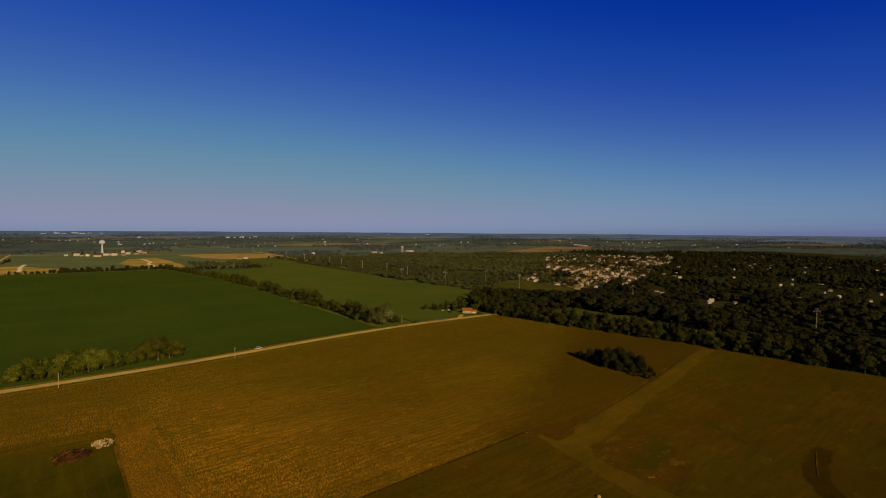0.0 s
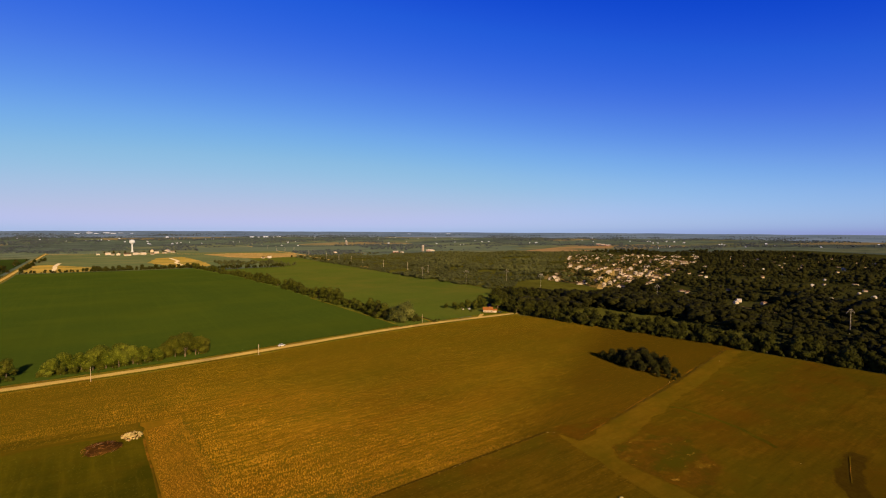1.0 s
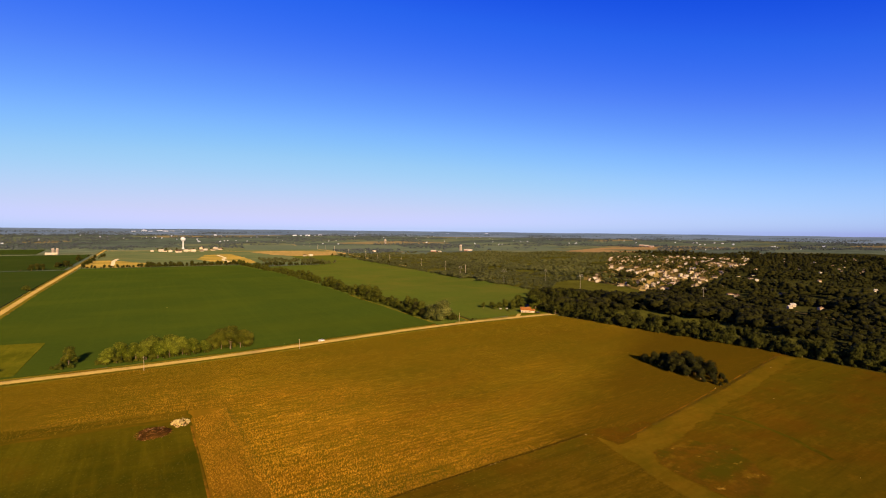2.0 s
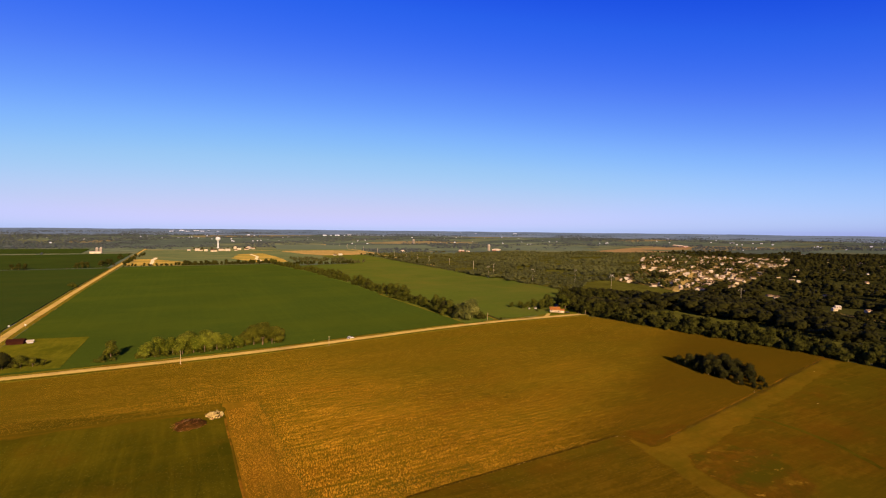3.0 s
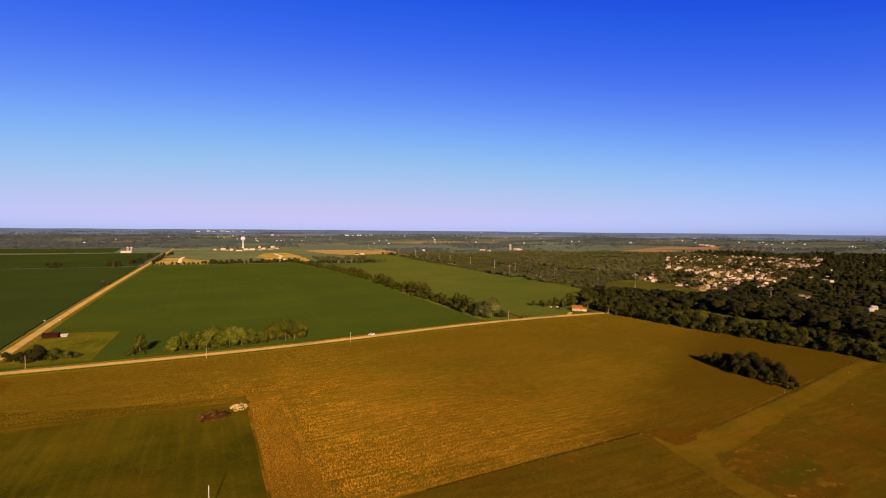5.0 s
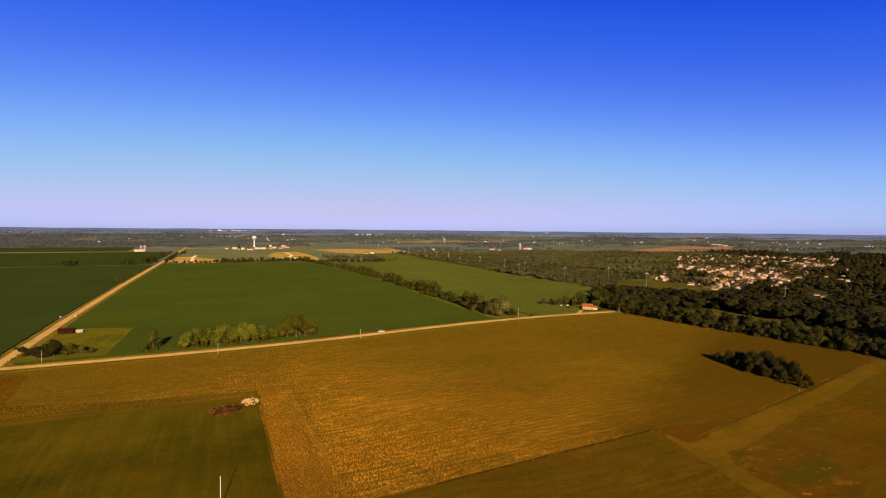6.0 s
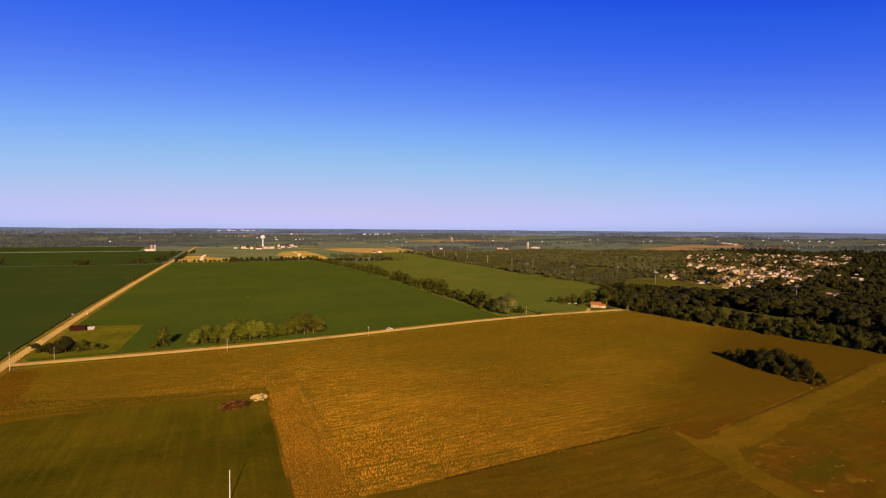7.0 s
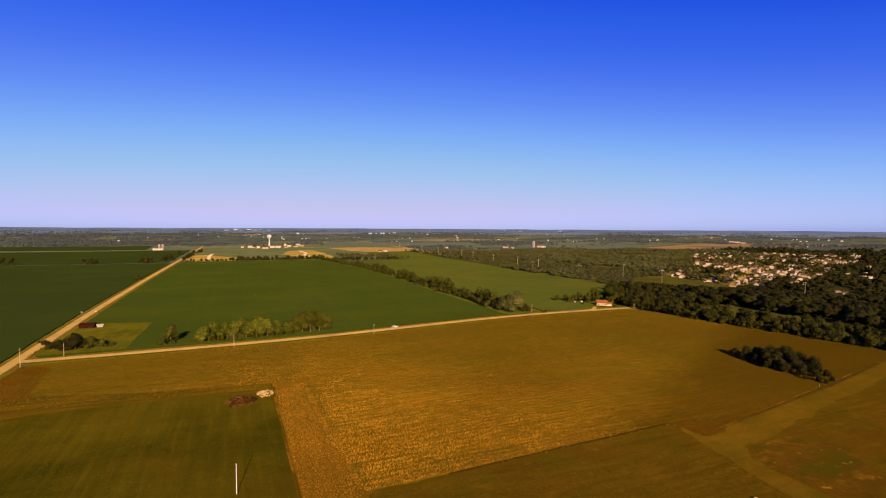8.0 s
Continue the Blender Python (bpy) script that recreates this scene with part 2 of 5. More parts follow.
land("cut_swath", (0.08136, 0.04746, 0.001469), (0.1186, 0.06667, 0.002147), (0.1638, 0.08814, 0.003842), 0.03, 0.5, tint=(0.09492, 0.06328, 0.001921), mow=(0.03, 1 / 4.0),
               blots=[((0.07684, 0.05537, 0.001695), (0.03, 0.06), 0.46, 0.66, 0.65), ((0.1525, 0.07232, 0.00226), (0.06, 0.12), 0.52, 0.7, 0.6), ((0.07345, 0.0452, 0.001469), (0.2, 0.05), 0.54, 0.7, 0.5)])
land("worn_soil", (0.055, 0.031, 0.0013), (0.085, 0.042, 0.0018), (0.125, 0.058, 0.0035), 0.12, 0.6,
               blots=[((0.056, 0.046, 0.0014), (0.07, 0.09), 0.44, 0.6, 0.9), ((0.115, 0.05, 0.0016), (0.06, 0.08), 0.5, 0.66, 0.6), ((0.19, 0.1, 0.004), (0.11, 0.16), 0.56, 0.72, 0.6), ((0.36, 0.19, 0.014), (0.16, 0.26), 0.62, 0.73, 0.85)])
M_BEAN = land("bean_field", (0.02728, 0.04074, 0.004), (0.0352, 0.05044, 0.0045), (0.04488, 0.06014, 0.005), 0.006, 0.3, None, tint=(0.044, 0.05626, 0.004),
              blots=[((0.05456, 0.0679, 0.004), (0.3, 0.003), 0.5, 0.75, 0.3), ((0.0308, 0.04268, 0.0034), (0.006, 0.004), 0.48, 0.66, 0.6)])
# bean colours darkened for the west, standing in for lens vignetting
M_BEAN_WEST = land("bean_field_dimmed", (0.01936, 0.03007, 0.0044), (0.02464, 0.03686, 0.00506), (0.03168, 0.04365, 0.00594), 0.006, 0.3, None, tint=(0.02992, 0.0388, 0.00506),
                   blots=[((0.01936, 0.02813, 0.0044), (0.006, 0.004), 0.48, 0.66, 0.6)])
M_BEAN2 = land("bean_field_light", (0.0465, 0.0594, 0.006), (0.05766, 0.07227, 0.007), (0.0744, 0.08613, 0.008), 0.006, 0.3, None, tint=(0.0744, 0.07524, 0.009),
               blots=[((0.08835, 0.07722, 0.009), (0.01, 0.006), 0.52, 0.7, 0.7), ((0.04836, 0.06237, 0.009), (0.3, 0.004), 0.5, 0.72, 0.35)])
M_VERGE = land("verge_grass", (0.066, 0.055, 0.00275), (0.1045, 0.0814, 0.0044), (0.198, 0.1342, 0.011), 0.05, 0.5, blots=[((0.22, 0.143, 0.0132), (0.2, 0.2), 0.55, 0.7, 0.7), ((0.132, 0.0605, 0.0044), (0.03, 0.03), 0.5, 0.66, 0.7)])
M_PLOT = land("plot_grass", (0.058, 0.056, 0.002), (0.082, 0.074, 0.003), (0.11, 0.094, 0.005), 0.03, 0.5, blots=[((0.045, 0.05, 0.002), (0.05, 0.04), 0.46, 0.62, 0.8), ((0.13, 0.1, 0.005), (0.3, 0.03), 0.52, 0.7, 0.5)])
# the next two greens carry distance haze as extra blue and brightness
M_FARGREEN_HAZED = land("far_green_hazed", (0.06436, 0.07921, 0.04696), (0.08168, 0.09776, 0.05525), (0.09901, 0.1139, 0.06354), 0.004, 0.05)
M_MIDGREEN_HAZED = land("mid_green_hazed", (0.05589, 0.0717, 0.02552), (0.07762, 0.09458, 0.03281), (0.1025, 0.1159, 0.0401), 0.006, 0.08, tint=(0.1165, 0.1145, 0.03645))
M_GOLD = land("ripe_grain", (0.2025, 0.1323, 0.0189), (0.297, 0.1917, 0.027), (0.432, 0.2835, 0.054), 0.016, 0.2, tint=(0.1148, 0.1107, 0.0216))
M_SAND = land("graded_soil", (0.182, 0.1196, 0.026), (0.273, 0.169, 0.0416), (0.468, 0.2925, 0.0975), 0.03, 0.1, tint=(0.13, 0.1105, 0.026))
M_RUST = land("fallow_field", (0.161, 0.09775, 0.0345), (0.2185, 0.1323, 0.046), (0.276, 0.1725, 0.06325), 0.006, 0.1)
land("bare_red_soil", (0.056, 0.028, 0.001), (0.08, 0.037, 0.0014), (0.115, 0.052, 0.002), 0.1, 0.5, blots=[((0.075, 0.05, 0.0014), (0.12, 0.16), 0.45, 0.62, 0.8)])
M_ROAD = land("road_surface", (0.26, 0.168, 0.036), (0.37, 0.24, 0.052), (0.46, 0.305, 0.074), 0.06, 0.5, blots=[((0.22, 0.15, 0.045), (0.03, 0.03), 0.5, 0.66, 0.7)])
M_DARKTRACK = land("wheel_track", (0.03, 0.018, 0.001), (0.05, 0.028, 0.0015), (0.075, 0.045, 0.003), 0.1, 0.6)
M_SWATH_RIM = runs_into("swath_into_meadow", "cut_swath", "dry_meadow")
M_PATCH_RIM = runs_into("worn_into_meadow", "worn_soil", "dry_meadow")
M_HEAD_RIM = runs_into("headland_into_lot", "headland_soil", "mown_grass")
M_EARTHY_RIM = runs_into("bare_into_crop", "bare_red_soil", "crop_field")
M_TRACK_RIM = runs_into("track_into_meadow", "wheel_track", "dry_meadow")
M_RUT_RIM = runs_into("rut_into_meadow", "mown_grass", "dry_meadow")
M_PALE = land("pale_gravel", (0.4, 0.29, 0.13), (0.55, 0.42, 0.22), (0.68, 0.54, 0.3), 0.05, 0.2)
M_ESTATE = land("estate_lawn", (0.065, 0.05, 0.008), (0.13, 0.088, 0.018), (0.3, 0.185, 0.055), 0.02, 0.1)
M_GLADE = land("glade_grass", (0.03, 0.03, 0.004), (0.06, 0.055, 0.006), (0.1, 0.088, 0.012), 0.02, 0.2)
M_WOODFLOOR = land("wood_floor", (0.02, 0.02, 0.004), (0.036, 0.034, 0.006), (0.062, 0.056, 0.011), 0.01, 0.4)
M_LEAF = foliage("leaves", (0.03, 0.03125, 0.0025), (0.0525, 0.0525, 0.00375), (0.09375, 0.0875, 0.0075))
M_LEAF_EDGE = foliage("edge_leaves", (0.019, 0.0185, 0.002), (0.034, 0.032, 0.0033), (0.06, 0.054, 0.006))
# thin haze over the middle distance is put into these leaf tones
M_LEAF_MID_HAZED = foliage("mid_leaves_hazed", (0.04104, 0.04032, 0.0117), (0.0684, 0.0672, 0.0169), (0.1197, 0.112, 0.026))
M_LEAF_LIGHT = foliage("light_leaves", (0.01725, 0.0207, 0.00115), (0.0805, 0.08855, 0.00345), (0.2645, 0.2472, 0.0161))
M_LEAF_WOOD = foliage("wood_leaves", (0.013, 0.0125, 0.002), (0.025, 0.0225, 0.0034), (0.046, 0.039, 0.006))
M_LEAF_DRY = foliage("dry_leaves", (0.018, 0.019, 0.001), (0.058, 0.058, 0.003), (0.15, 0.13, 0.009))
# far leaves: the blue haze of distance is painted into their tones
M_LEAF_FAR_HAZED = foliage("far_leaves_hazed", (0.04332, 0.05016, 0.048), (0.06384, 0.07182, 0.0624), (0.09804, 0.1049, 0.0792))
M_LEAF_WILLOW = foliage("willow_leaves", (0.024, 0.025, 0.004), (0.085, 0.083, 0.013), (0.26, 0.235, 0.045))
M_BARK = plain("bark", (0.2, 0.13, 0.065), 0.95, 0.1)
M_WHITE = plain("white_siding", (0.66, 0.5, 0.29), 0.9, 0.0, 0.25)
M_FARWHITE = plain("sunlit_white_wall", (0.7, 0.68, 0.68), 0.8, 0.05, 0.25)
M_CREAM = plain("cream_siding", (0.48, 0.34, 0.18), 0.9, 0.0, 0.3)
M_TAN = plain("tan_siding", (0.42, 0.3, 0.17), 0.8, 0.05, 0.25)
M_BRICK = plain("red_brick", (0.36, 0.15, 0.09), 0.85, 0.2, 0.25)
M_ROOF = roofing("shingle_roof", [(0, (0.06, 0.036, 0.02)), (0.3, (0.1, 0.06, 0.032)), (0.55, (0.2, 0.115, 0.055)), (0.8, (0.27, 0.16, 0.08)), (1, (0.09, 0.06, 0.036))])
M_ROOF_ORANGE = plain("orange_shingles", (0.36, 0.125, 0.022), 0.95, 0.0, 0.25, 2.5)
M_ROOF_RED = plain("dark_red_metal", (0.04, 0.012, 0.006), 0.95, 0.0, 0.3)
M_ROOF_WHITE = plain("pale_metal_roof", (0.55, 0.44, 0.29), 0.9, 0.0, 0.2)
M_GLASS = plain("window_pane", (0.03, 0.03, 0.03), 0.35, 0.25, 0.2)
M_CARGLASS = plain("tinted_glass", (0.02, 0.018, 0.012), 0.5, 0.1, 0.2)
M_SILO = plain("stained_concrete", (0.36, 0.27, 0.18), 0.9, 0.1, 0.3)
M_DOOR = plain("door_paint", (0.3, 0.22, 0.16), 0.5, 0.4)
M_GREY = plain("galvanised_steel", (0.5, 0.44, 0.36), 0.6, 0.2, 0.2, 1.5)
M_POLE = plain("weathered_pole", (0.5, 0.35, 0.18), 1.0, 0.0, 0.25)
M_PALEPOLE = plain("bleached_pole", (0.55, 0.43, 0.27), 1.0, 0.0, 0.2)
M_PYLON = plain("pale_steel", (0.36, 0.29, 0.18), 0.9, 0.0, 0.15)
M_MAST = plain("white_mast", (0.75, 0.66, 0.5), 0.6, 0.1, 0.1)
M_TANK = plain("white_tank_paint", (0.75, 0.7, 0.6), 0.6, 0.1, 0.08)
M_RUBBLE = plain("broken_concrete", (0.62, 0.43, 0.12), 1.0, 0.0, 0.35)
M_RUBBLE_WARM = plain("broken_brick", (0.34, 0.17, 0.055), 1.0, 0.0, 0.4)
M_STICK = plain("dead_branch", (0.21, 0.085, 0.014), 1.0, 0.0, 0.45)
M_STICK_PALE = plain("bleached_branch", (0.3, 0.17, 0.06), 1.0, 0.0, 0.3)
M_CARPAINT = plain("white_car_paint", (0.82, 0.72, 0.54), 0.4, 0.2, 0.05)
M_DARKPAINT = plain("dark_car_paint", (0.03, 0.025, 0.02), 0.4, 0.3, 0.1)
M_RUBBER = plain("tyre_rubber", (0.02, 0.02, 0.02), 0.85, 0.2, 0.2)
M_EARTH = plain("dark_soil", (0.1, 0.042, 0.006), 1.0, 0.0, 0.5, 0.8)


def haze_glow_wood(name):
    """The last woods before the horizon: a plain backdrop whose faint blue glow stands in for kilometres of hazy air.
    """
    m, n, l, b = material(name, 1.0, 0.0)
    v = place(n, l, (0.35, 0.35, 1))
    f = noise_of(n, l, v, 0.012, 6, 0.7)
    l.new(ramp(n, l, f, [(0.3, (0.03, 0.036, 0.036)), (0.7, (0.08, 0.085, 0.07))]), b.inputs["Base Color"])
    # emission imitates the haze in front of the woods
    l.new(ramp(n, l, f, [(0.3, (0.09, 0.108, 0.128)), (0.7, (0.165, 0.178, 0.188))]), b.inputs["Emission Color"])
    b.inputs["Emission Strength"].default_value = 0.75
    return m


M_HAZE_GLOW = haze_glow_wood("far_woods")

rng = np.random.default_rng(7)


# ---- building helpers ----
def rise(x, y):
    """Height of the land: flat near by, swelling towards the horizon."""
    d = math.hypot(x, y + 14)
    return 0.0 if d < 1900 else 51.0 * ((d - 1900) / 3000) ** 1.35


def link_mesh(name, verts, faces, mat, parent=None, smooth=False):
    me = bpy.data.meshes.new(name)
    me.from_pydata([tuple(v) for v in verts], [], [tuple(f) for f in faces])
    me.materials.append(mat)
    if smooth:
        me.polygons.foreach_set("use_smooth", [True] * len(me.polygons))
    ob = new(name, me)
    if parent is not None:
        ob.parent = parent
    return ob


def part(name, bm, mat, parent, label=""):
    me = bpy.data.meshes.new(name)
    bm.to_mesh(me)
    bm.free()
    me.materials.append(mat)
    ob = new(name, me)
    ob.parent = parent
    return tagged(ob, label)


def empty(name, label, category, group="", x=0.0, y=0.0, z=0.0, turn=0.0):
    ob = new(name)
    ob.matrix_basis = pose(x, y, z, 0, 0, turn)
    return tagged(ob, label, category, group)


def box(bm, x0, x1, y0, y1, z0, z1, bevel=0.0):
    made = bmesh.ops.create_cube(bm, size=1, matrix=Matrix.Translation(((x0 + x1) / 2, (y0 + y1) / 2, (z0 + z1) / 2))
                                 @ Matrix.Diagonal((x1 - x0, y1 - y0, z1 - z0, 1)))
    if bevel:
        edges = list({e for v in made["verts"] for e in v.link_edges})
        bmesh.ops.bevel(bm, geom=edges, offset=bevel, segments=1, affect="EDGES")
    return bm


def box_part(name, dims, mat, parent, label="", bevel=0.0):
    return part(name, box(bmesh.new(), *dims, bevel), mat, parent, label)


def rod(bm, a, b, r0, r1, sides=6):
    a, b = Vector(a), Vector(b)
    m = Matrix.Translation((a + b) / 2) @ (b - a).to_track_quat("Z", "Y").to_matrix().to_4x4()
    bmesh.ops.create_cone(bm, cap_ends=True, segments=sides, radius1=r0, radius2=r1, depth=(b - a).length, matrix=m)
    return bm


def turned(bm, profile, sides=20):
    """A body of revolution about z from (radius, height) pairs."""
    rings = []
    for r, z in profile:
        rings.append([bm.verts.new((r * math.cos(2 * math.pi * k / sides), r * math.sin(2 * math.pi * k / sides), z)) for k in range(sides)])
    for lo, hi in zip(rings, rings[1:]):
        for k in range(sides):
            bm.faces.new((lo[k], lo[(k + 1) % sides], hi[(k + 1) % sides], hi[k]))
    bm.faces.new(list(reversed(rings[0])))
    bm.faces.new(rings[-1])
    return bm


def inside(px, py, poly):
    """Which of the points lie in the polygon."""
    res = np.zeros(len(px), bool)
    for (x0, y0), (x1, y1) in zip(poly, poly[1:] + poly[:1]):
        cut = (y0 > py) != (y1 > py)
        with np.errstate(divide="ignore", invalid="ignore"):
            res ^= cut & (px < (x1 - x0) * (py - y0) / ((y1 - y0) if y1 != y0 else 1e-9) + x0)
    return res


def scatter(name, verts, tris, at, size, turn, mat):
    """ONE mesh of many copies of a small template."""
    verts, tris = np.asarray(verts, float), np.asarray(tris, int)
    n = len(at)
    c, s = np.cos(turn)[:, None], np.sin(turn)[:, None]
    p = verts[None] * size[:, None, :]
    x = p[..., 0] * c - p[..., 1] * s + at[:, None, 0]
    y = p[..., 0] * s + p[..., 1] * c + at[:, None, 1]
    co = np.stack([x, y, p[..., 2] + at[:, None, 2]], -1).reshape(-1, 3)
    idx = (tris[None] + (np.arange(n) * len(verts))[:, None, None]).reshape(-1)
    me = bpy.data.meshes.new(name)
    me.vertices.add(len(co))
    me.vertices.foreach_set("co", co.astype(np.float32).ravel())
    me.loops.add(len(idx))
    me.loops.foreach_set("vertex_index", idx.astype(np.int32))
    me.polygons.add(len(idx) // 3)
    me.polygons.foreach_set("loop_start", np.arange(0, len(idx), 3, dtype=np.int32))
    me.update(calc_edges=True)
    me.materials.append(mat)
    return new(name, me)


def slab(name, poly, top, mat, label, category, kind="structure", fray=0.0, soft=0.0):
    """A field or strip: a sheet with an uneven rim, standing a little proud of the ground; soft: the rim's width."""
    pts = []
    for (x0, y0), (x1, y1) in zip(poly, poly[1:] + poly[:1]):
        steps = max(1, int(math.hypot(x1 - x0, y1 - y0) / (1.6 if fray < 1.9 else 6))) if fray else 1
        for k in range(steps):
            u = k / steps
            x, y = x0 + (x1 - x0) * u, y0 + (y1 - y0) * u
            if fray:
                jag = [noise.noise((x * 0.09, y * 0.09, q)) * 1.6 + noise.noise((x * 0.43, y * 0.43, q + 5)) * 0.9 for q in (3.1, 9.7)]
                x, y = x + fray * jag[0], y + fray * jag[1]
            pts.append((x, y))
    turn = math.copysign(1, sum(p[0] * q[1] - q[0] * p[1] for p, q in zip(pts, pts[1:] + pts[:1])))
    bm = bmesh.new()
    cover = bm.verts.layers.float.new("cover")
    up = [bm.verts.new((x, y, rise(x, y) + top)) for x, y in pts]
    for v in up:
        v[cover] = 1.0
    f = bm.faces.new(up)
    n = len(pts)
    rim = up
    if soft:
        rim = []
        for k, (x, y) in enumerate(pts):
            dx, dy = pts[(k + 3) % n][0] - pts[k - 3][0], pts[(k + 3) % n][1] - pts[k - 3][1]
            d = math.hypot(dx, dy) or 1.0
            q = soft * (0.7 + 0.6 * noise.noise((x * 0.15, y * 0.15, 1.3)))
            rim.append(bm.verts.new((x + turn * dy / d * q, y - turn * dx / d * q, rise(x, y) + top)))
        for k in range(n):
            j = (k + 1) % n
            bm.faces.new((up[k], up[j], rim[j], rim[k]))
    low = [bm.verts.new((v.co.x, v.co.y, v.co.z - top - 0.3)) for v in rim]
    for k in range(n):
        j = (k + 1) % n
        bm.faces.new((low[k], low[j], rim[j], rim[k]))
    for q in bm.faces:
        q.normal_update()
        if q.normal.z < -0.5:
            q.normal_flip()
    bmesh.ops.triangulate(bm, faces=[f])
    me = bpy.data.meshes.new(name)
    bm.to_mesh(me)
    bm.free()
    me.materials.append(mat)
    return tagged(new(name, me), label, category, "", kind)


def ribbon(name, line, half, top, mat, label, category, kind="structure"):
    """A road along a line, with a crown and side slopes."""
    pts = [Vector((*p, 0)) for p in line]
    fine = []
    for a, b in zip(pts, pts[1:]):
        k = max(1, int((b - a).length / 12))
        fine += [a.lerp(b, i / k) for i in range(k)]
    fine.append(pts[-1])
    for _ in range(6):
        fine = [fine[0]] + [(a + b * 2 + c) / 4 for a, b, c in zip(fine, fine[1:], fine[2:])] + [fine[-1]]
    verts, faces = [], []
    offs = [(-half - 0.8, -0.3), (-half, top), (-half * 0.5, top + 0.05), (0, top + 0.08), (half * 0.5, top + 0.05), (half, top), (half + 0.8, -0.3)]
    for i, p in enumerate(fine):
        d = (fine[min(i + 1, len(fine) - 1)] - fine[max(i - 1, 0)]).normalized()
        side = Vector((d.y, -d.x, 0))
        for o, z in offs:
            w = 0.35 * noise.noise((p.x * 0.07, p.y * 0.07, o)) if abs(o) >= half else 0
            q = p + side * (o + w)
            verts.append((q.x, q.y, rise(q.x, q.y) + z))
    w = len(offs)
    for i in range(len(fine) - 1):
        for k in range(w - 1):
            faces.append((i * w + k, (i + 1) * w + k, (i + 1) * w + k + 1, i * w + k + 1))
    ob = link_mesh(name, verts, faces, mat, None, True)
    ob.data.flip_normals()
    return tagged(ob, label, category, "", kind)


# ---- the ground, one sheet to the horizon ----
def build_ground():
    radii = [0, 60, 130, 250, 450, 700, 1000, 1400, 1900, 2100, 2350, 2600, 2900, 3200, 3500, 3800, 4100, 4400, 4650, 4890]
    sides = 144
    verts, faces = [(0, -14, 0)], []
    for r in radii[1:]:
        for k in range(sides):
            a = 2 * math.pi * k / sides
            x, y = r * math.cos(a), r * math.sin(a) - 14
            z = rise(x, y)
            if r > 2000:
                z += 2.0 * noise.noise((x * 0.0012, y * 0.0012, 0.5))
            verts.append((x, y, z))
    for k in range(sides):
        faces.append((0, 1 + k, 1 + (k + 1) % sides))
    for i in range(len(radii) - 2):
        for k in range(sides):
            a, b = 1 + i * sides + k, 1 + i * sides + (k + 1) % sides
            faces.append((a, a + sides, b + sides, b))
    ob = link_mesh("ground", verts, faces, M_HAZED_GROUND, None, True)
    tagged(ob, "flat green farmland reaching out to the horizon, haze-tinted", "ground", "", "structure")


build_ground()


def build_backdrop():
    """The last kilometres of the plain, right round; their haze is a glow in the material."""
    verts, faces, sides = [], [], 360
    for i, r in enumerate((3450, 3700, 4000, 4300, 4600, 4880)):
        for k in range(sides):
            a = 2 * math.pi * k / sides
            x, y = r * math.cos(a), r * math.sin(a) - 14
            verts.append((x, y, rise(x, y) + (-4 if i == 0 else 1 + i * 1.1 + 3.5 * noise.noise((x * 0.004, y * 0.004, i * 1.7)))))
    for i in range(5):
        for k in range(sides):
            j = (k + 1) % sides
            faces.append((i * sides + k, (i + 1) * sides + k, (i + 1) * sides + j, i * sides + j))
    tagged(link_mesh("backdrop", verts, faces, M_HAZE_GLOW, None, False), "blue woods along the horizon, haze added as a glow", "backdrop", "", "structure")


build_backdrop()

# ---- fields near by ----
MAIN = [(-93, 291), (30, 292), (90, 297), (145, 305), (231, 312), (326, 311), (337, 267), (345, 224), (352, 188), (360, 150), (356, 137),
        (250, 117), (153, 101), (148, 112), (102, 111.5), (60, 110), (36, 110), (34, 124), (35, 136), (32.5, 140), (31.8, 176), (31, 212), (0, 218), (-30, 221), (-93, 240)]
slab("crop_field", MAIN, 0.12, M_STUBBLE, "golden brown crop field, still green towards the road", "field", fray=0.5)
slab("bare_strip", [(17, 60), (36, 60), (36, 108), (38, 110), (36, 125), (36.5, 137), (34, 140), (33.5, 176), (34, 216), (15, 220), (15, 202), (17, 201)],
     0.07, M_STRIP, "reddish brown bare strip beside the mown lot", "field", fray=0.5)
slab("headland_strip", [(17, 219.5), (0, 222), (-30, 225), (-93, 244), (-93, 210), (-40, 210.5), (0, 208), (11, 206), (17, 204)], 0.1, M_HEAD_RIM, "brown bare strip between lot and crop field", "field", fray=0.6, soft=3.5)
slab("mown_lot", [(-93, -90), (19, -90), (19, 204), (11, 210), (-93, 216)], 0.09, M_LOT, "dark green mown grass lot", "grass", fray=0.4)
slab("meadow", [(19, -90), (470, -90), (395, 40), (366, 142), (250, 122), (160, 108), (147, 118), (30, 116), (25, 59), (19, 59)],
     0.05, M_MEADOW, "dry brown green meadow beside the crop field", "meadow", fray=0.5)
slab("grass_swath", [(152.5, 99.5), (195, 106), (246, 113.5), (346, 131.5), (349, 126), (290, 114), (210, 100), (176, 93.5), (156, 90), (149, 84), (147, 63), (146.5, 20), (140, 20), (140.5, 64), (143, 80), (147, 96), (149.5, 108.5)],
     0.075, M_SWATH_RIM, "paler cut grass swath along the field edge", "grass", fray=0.9, soft=3.0)
slab("worn_ground", [(151, 85), (163, 90), (176, 89.5), (183, 77), (171, 60), (155, 57), (149.5, 68)], 0.07, M_PATCH_RIM, "worn reddish ground with pale bare spots", "soil", fray=1.5, soft=4.5)
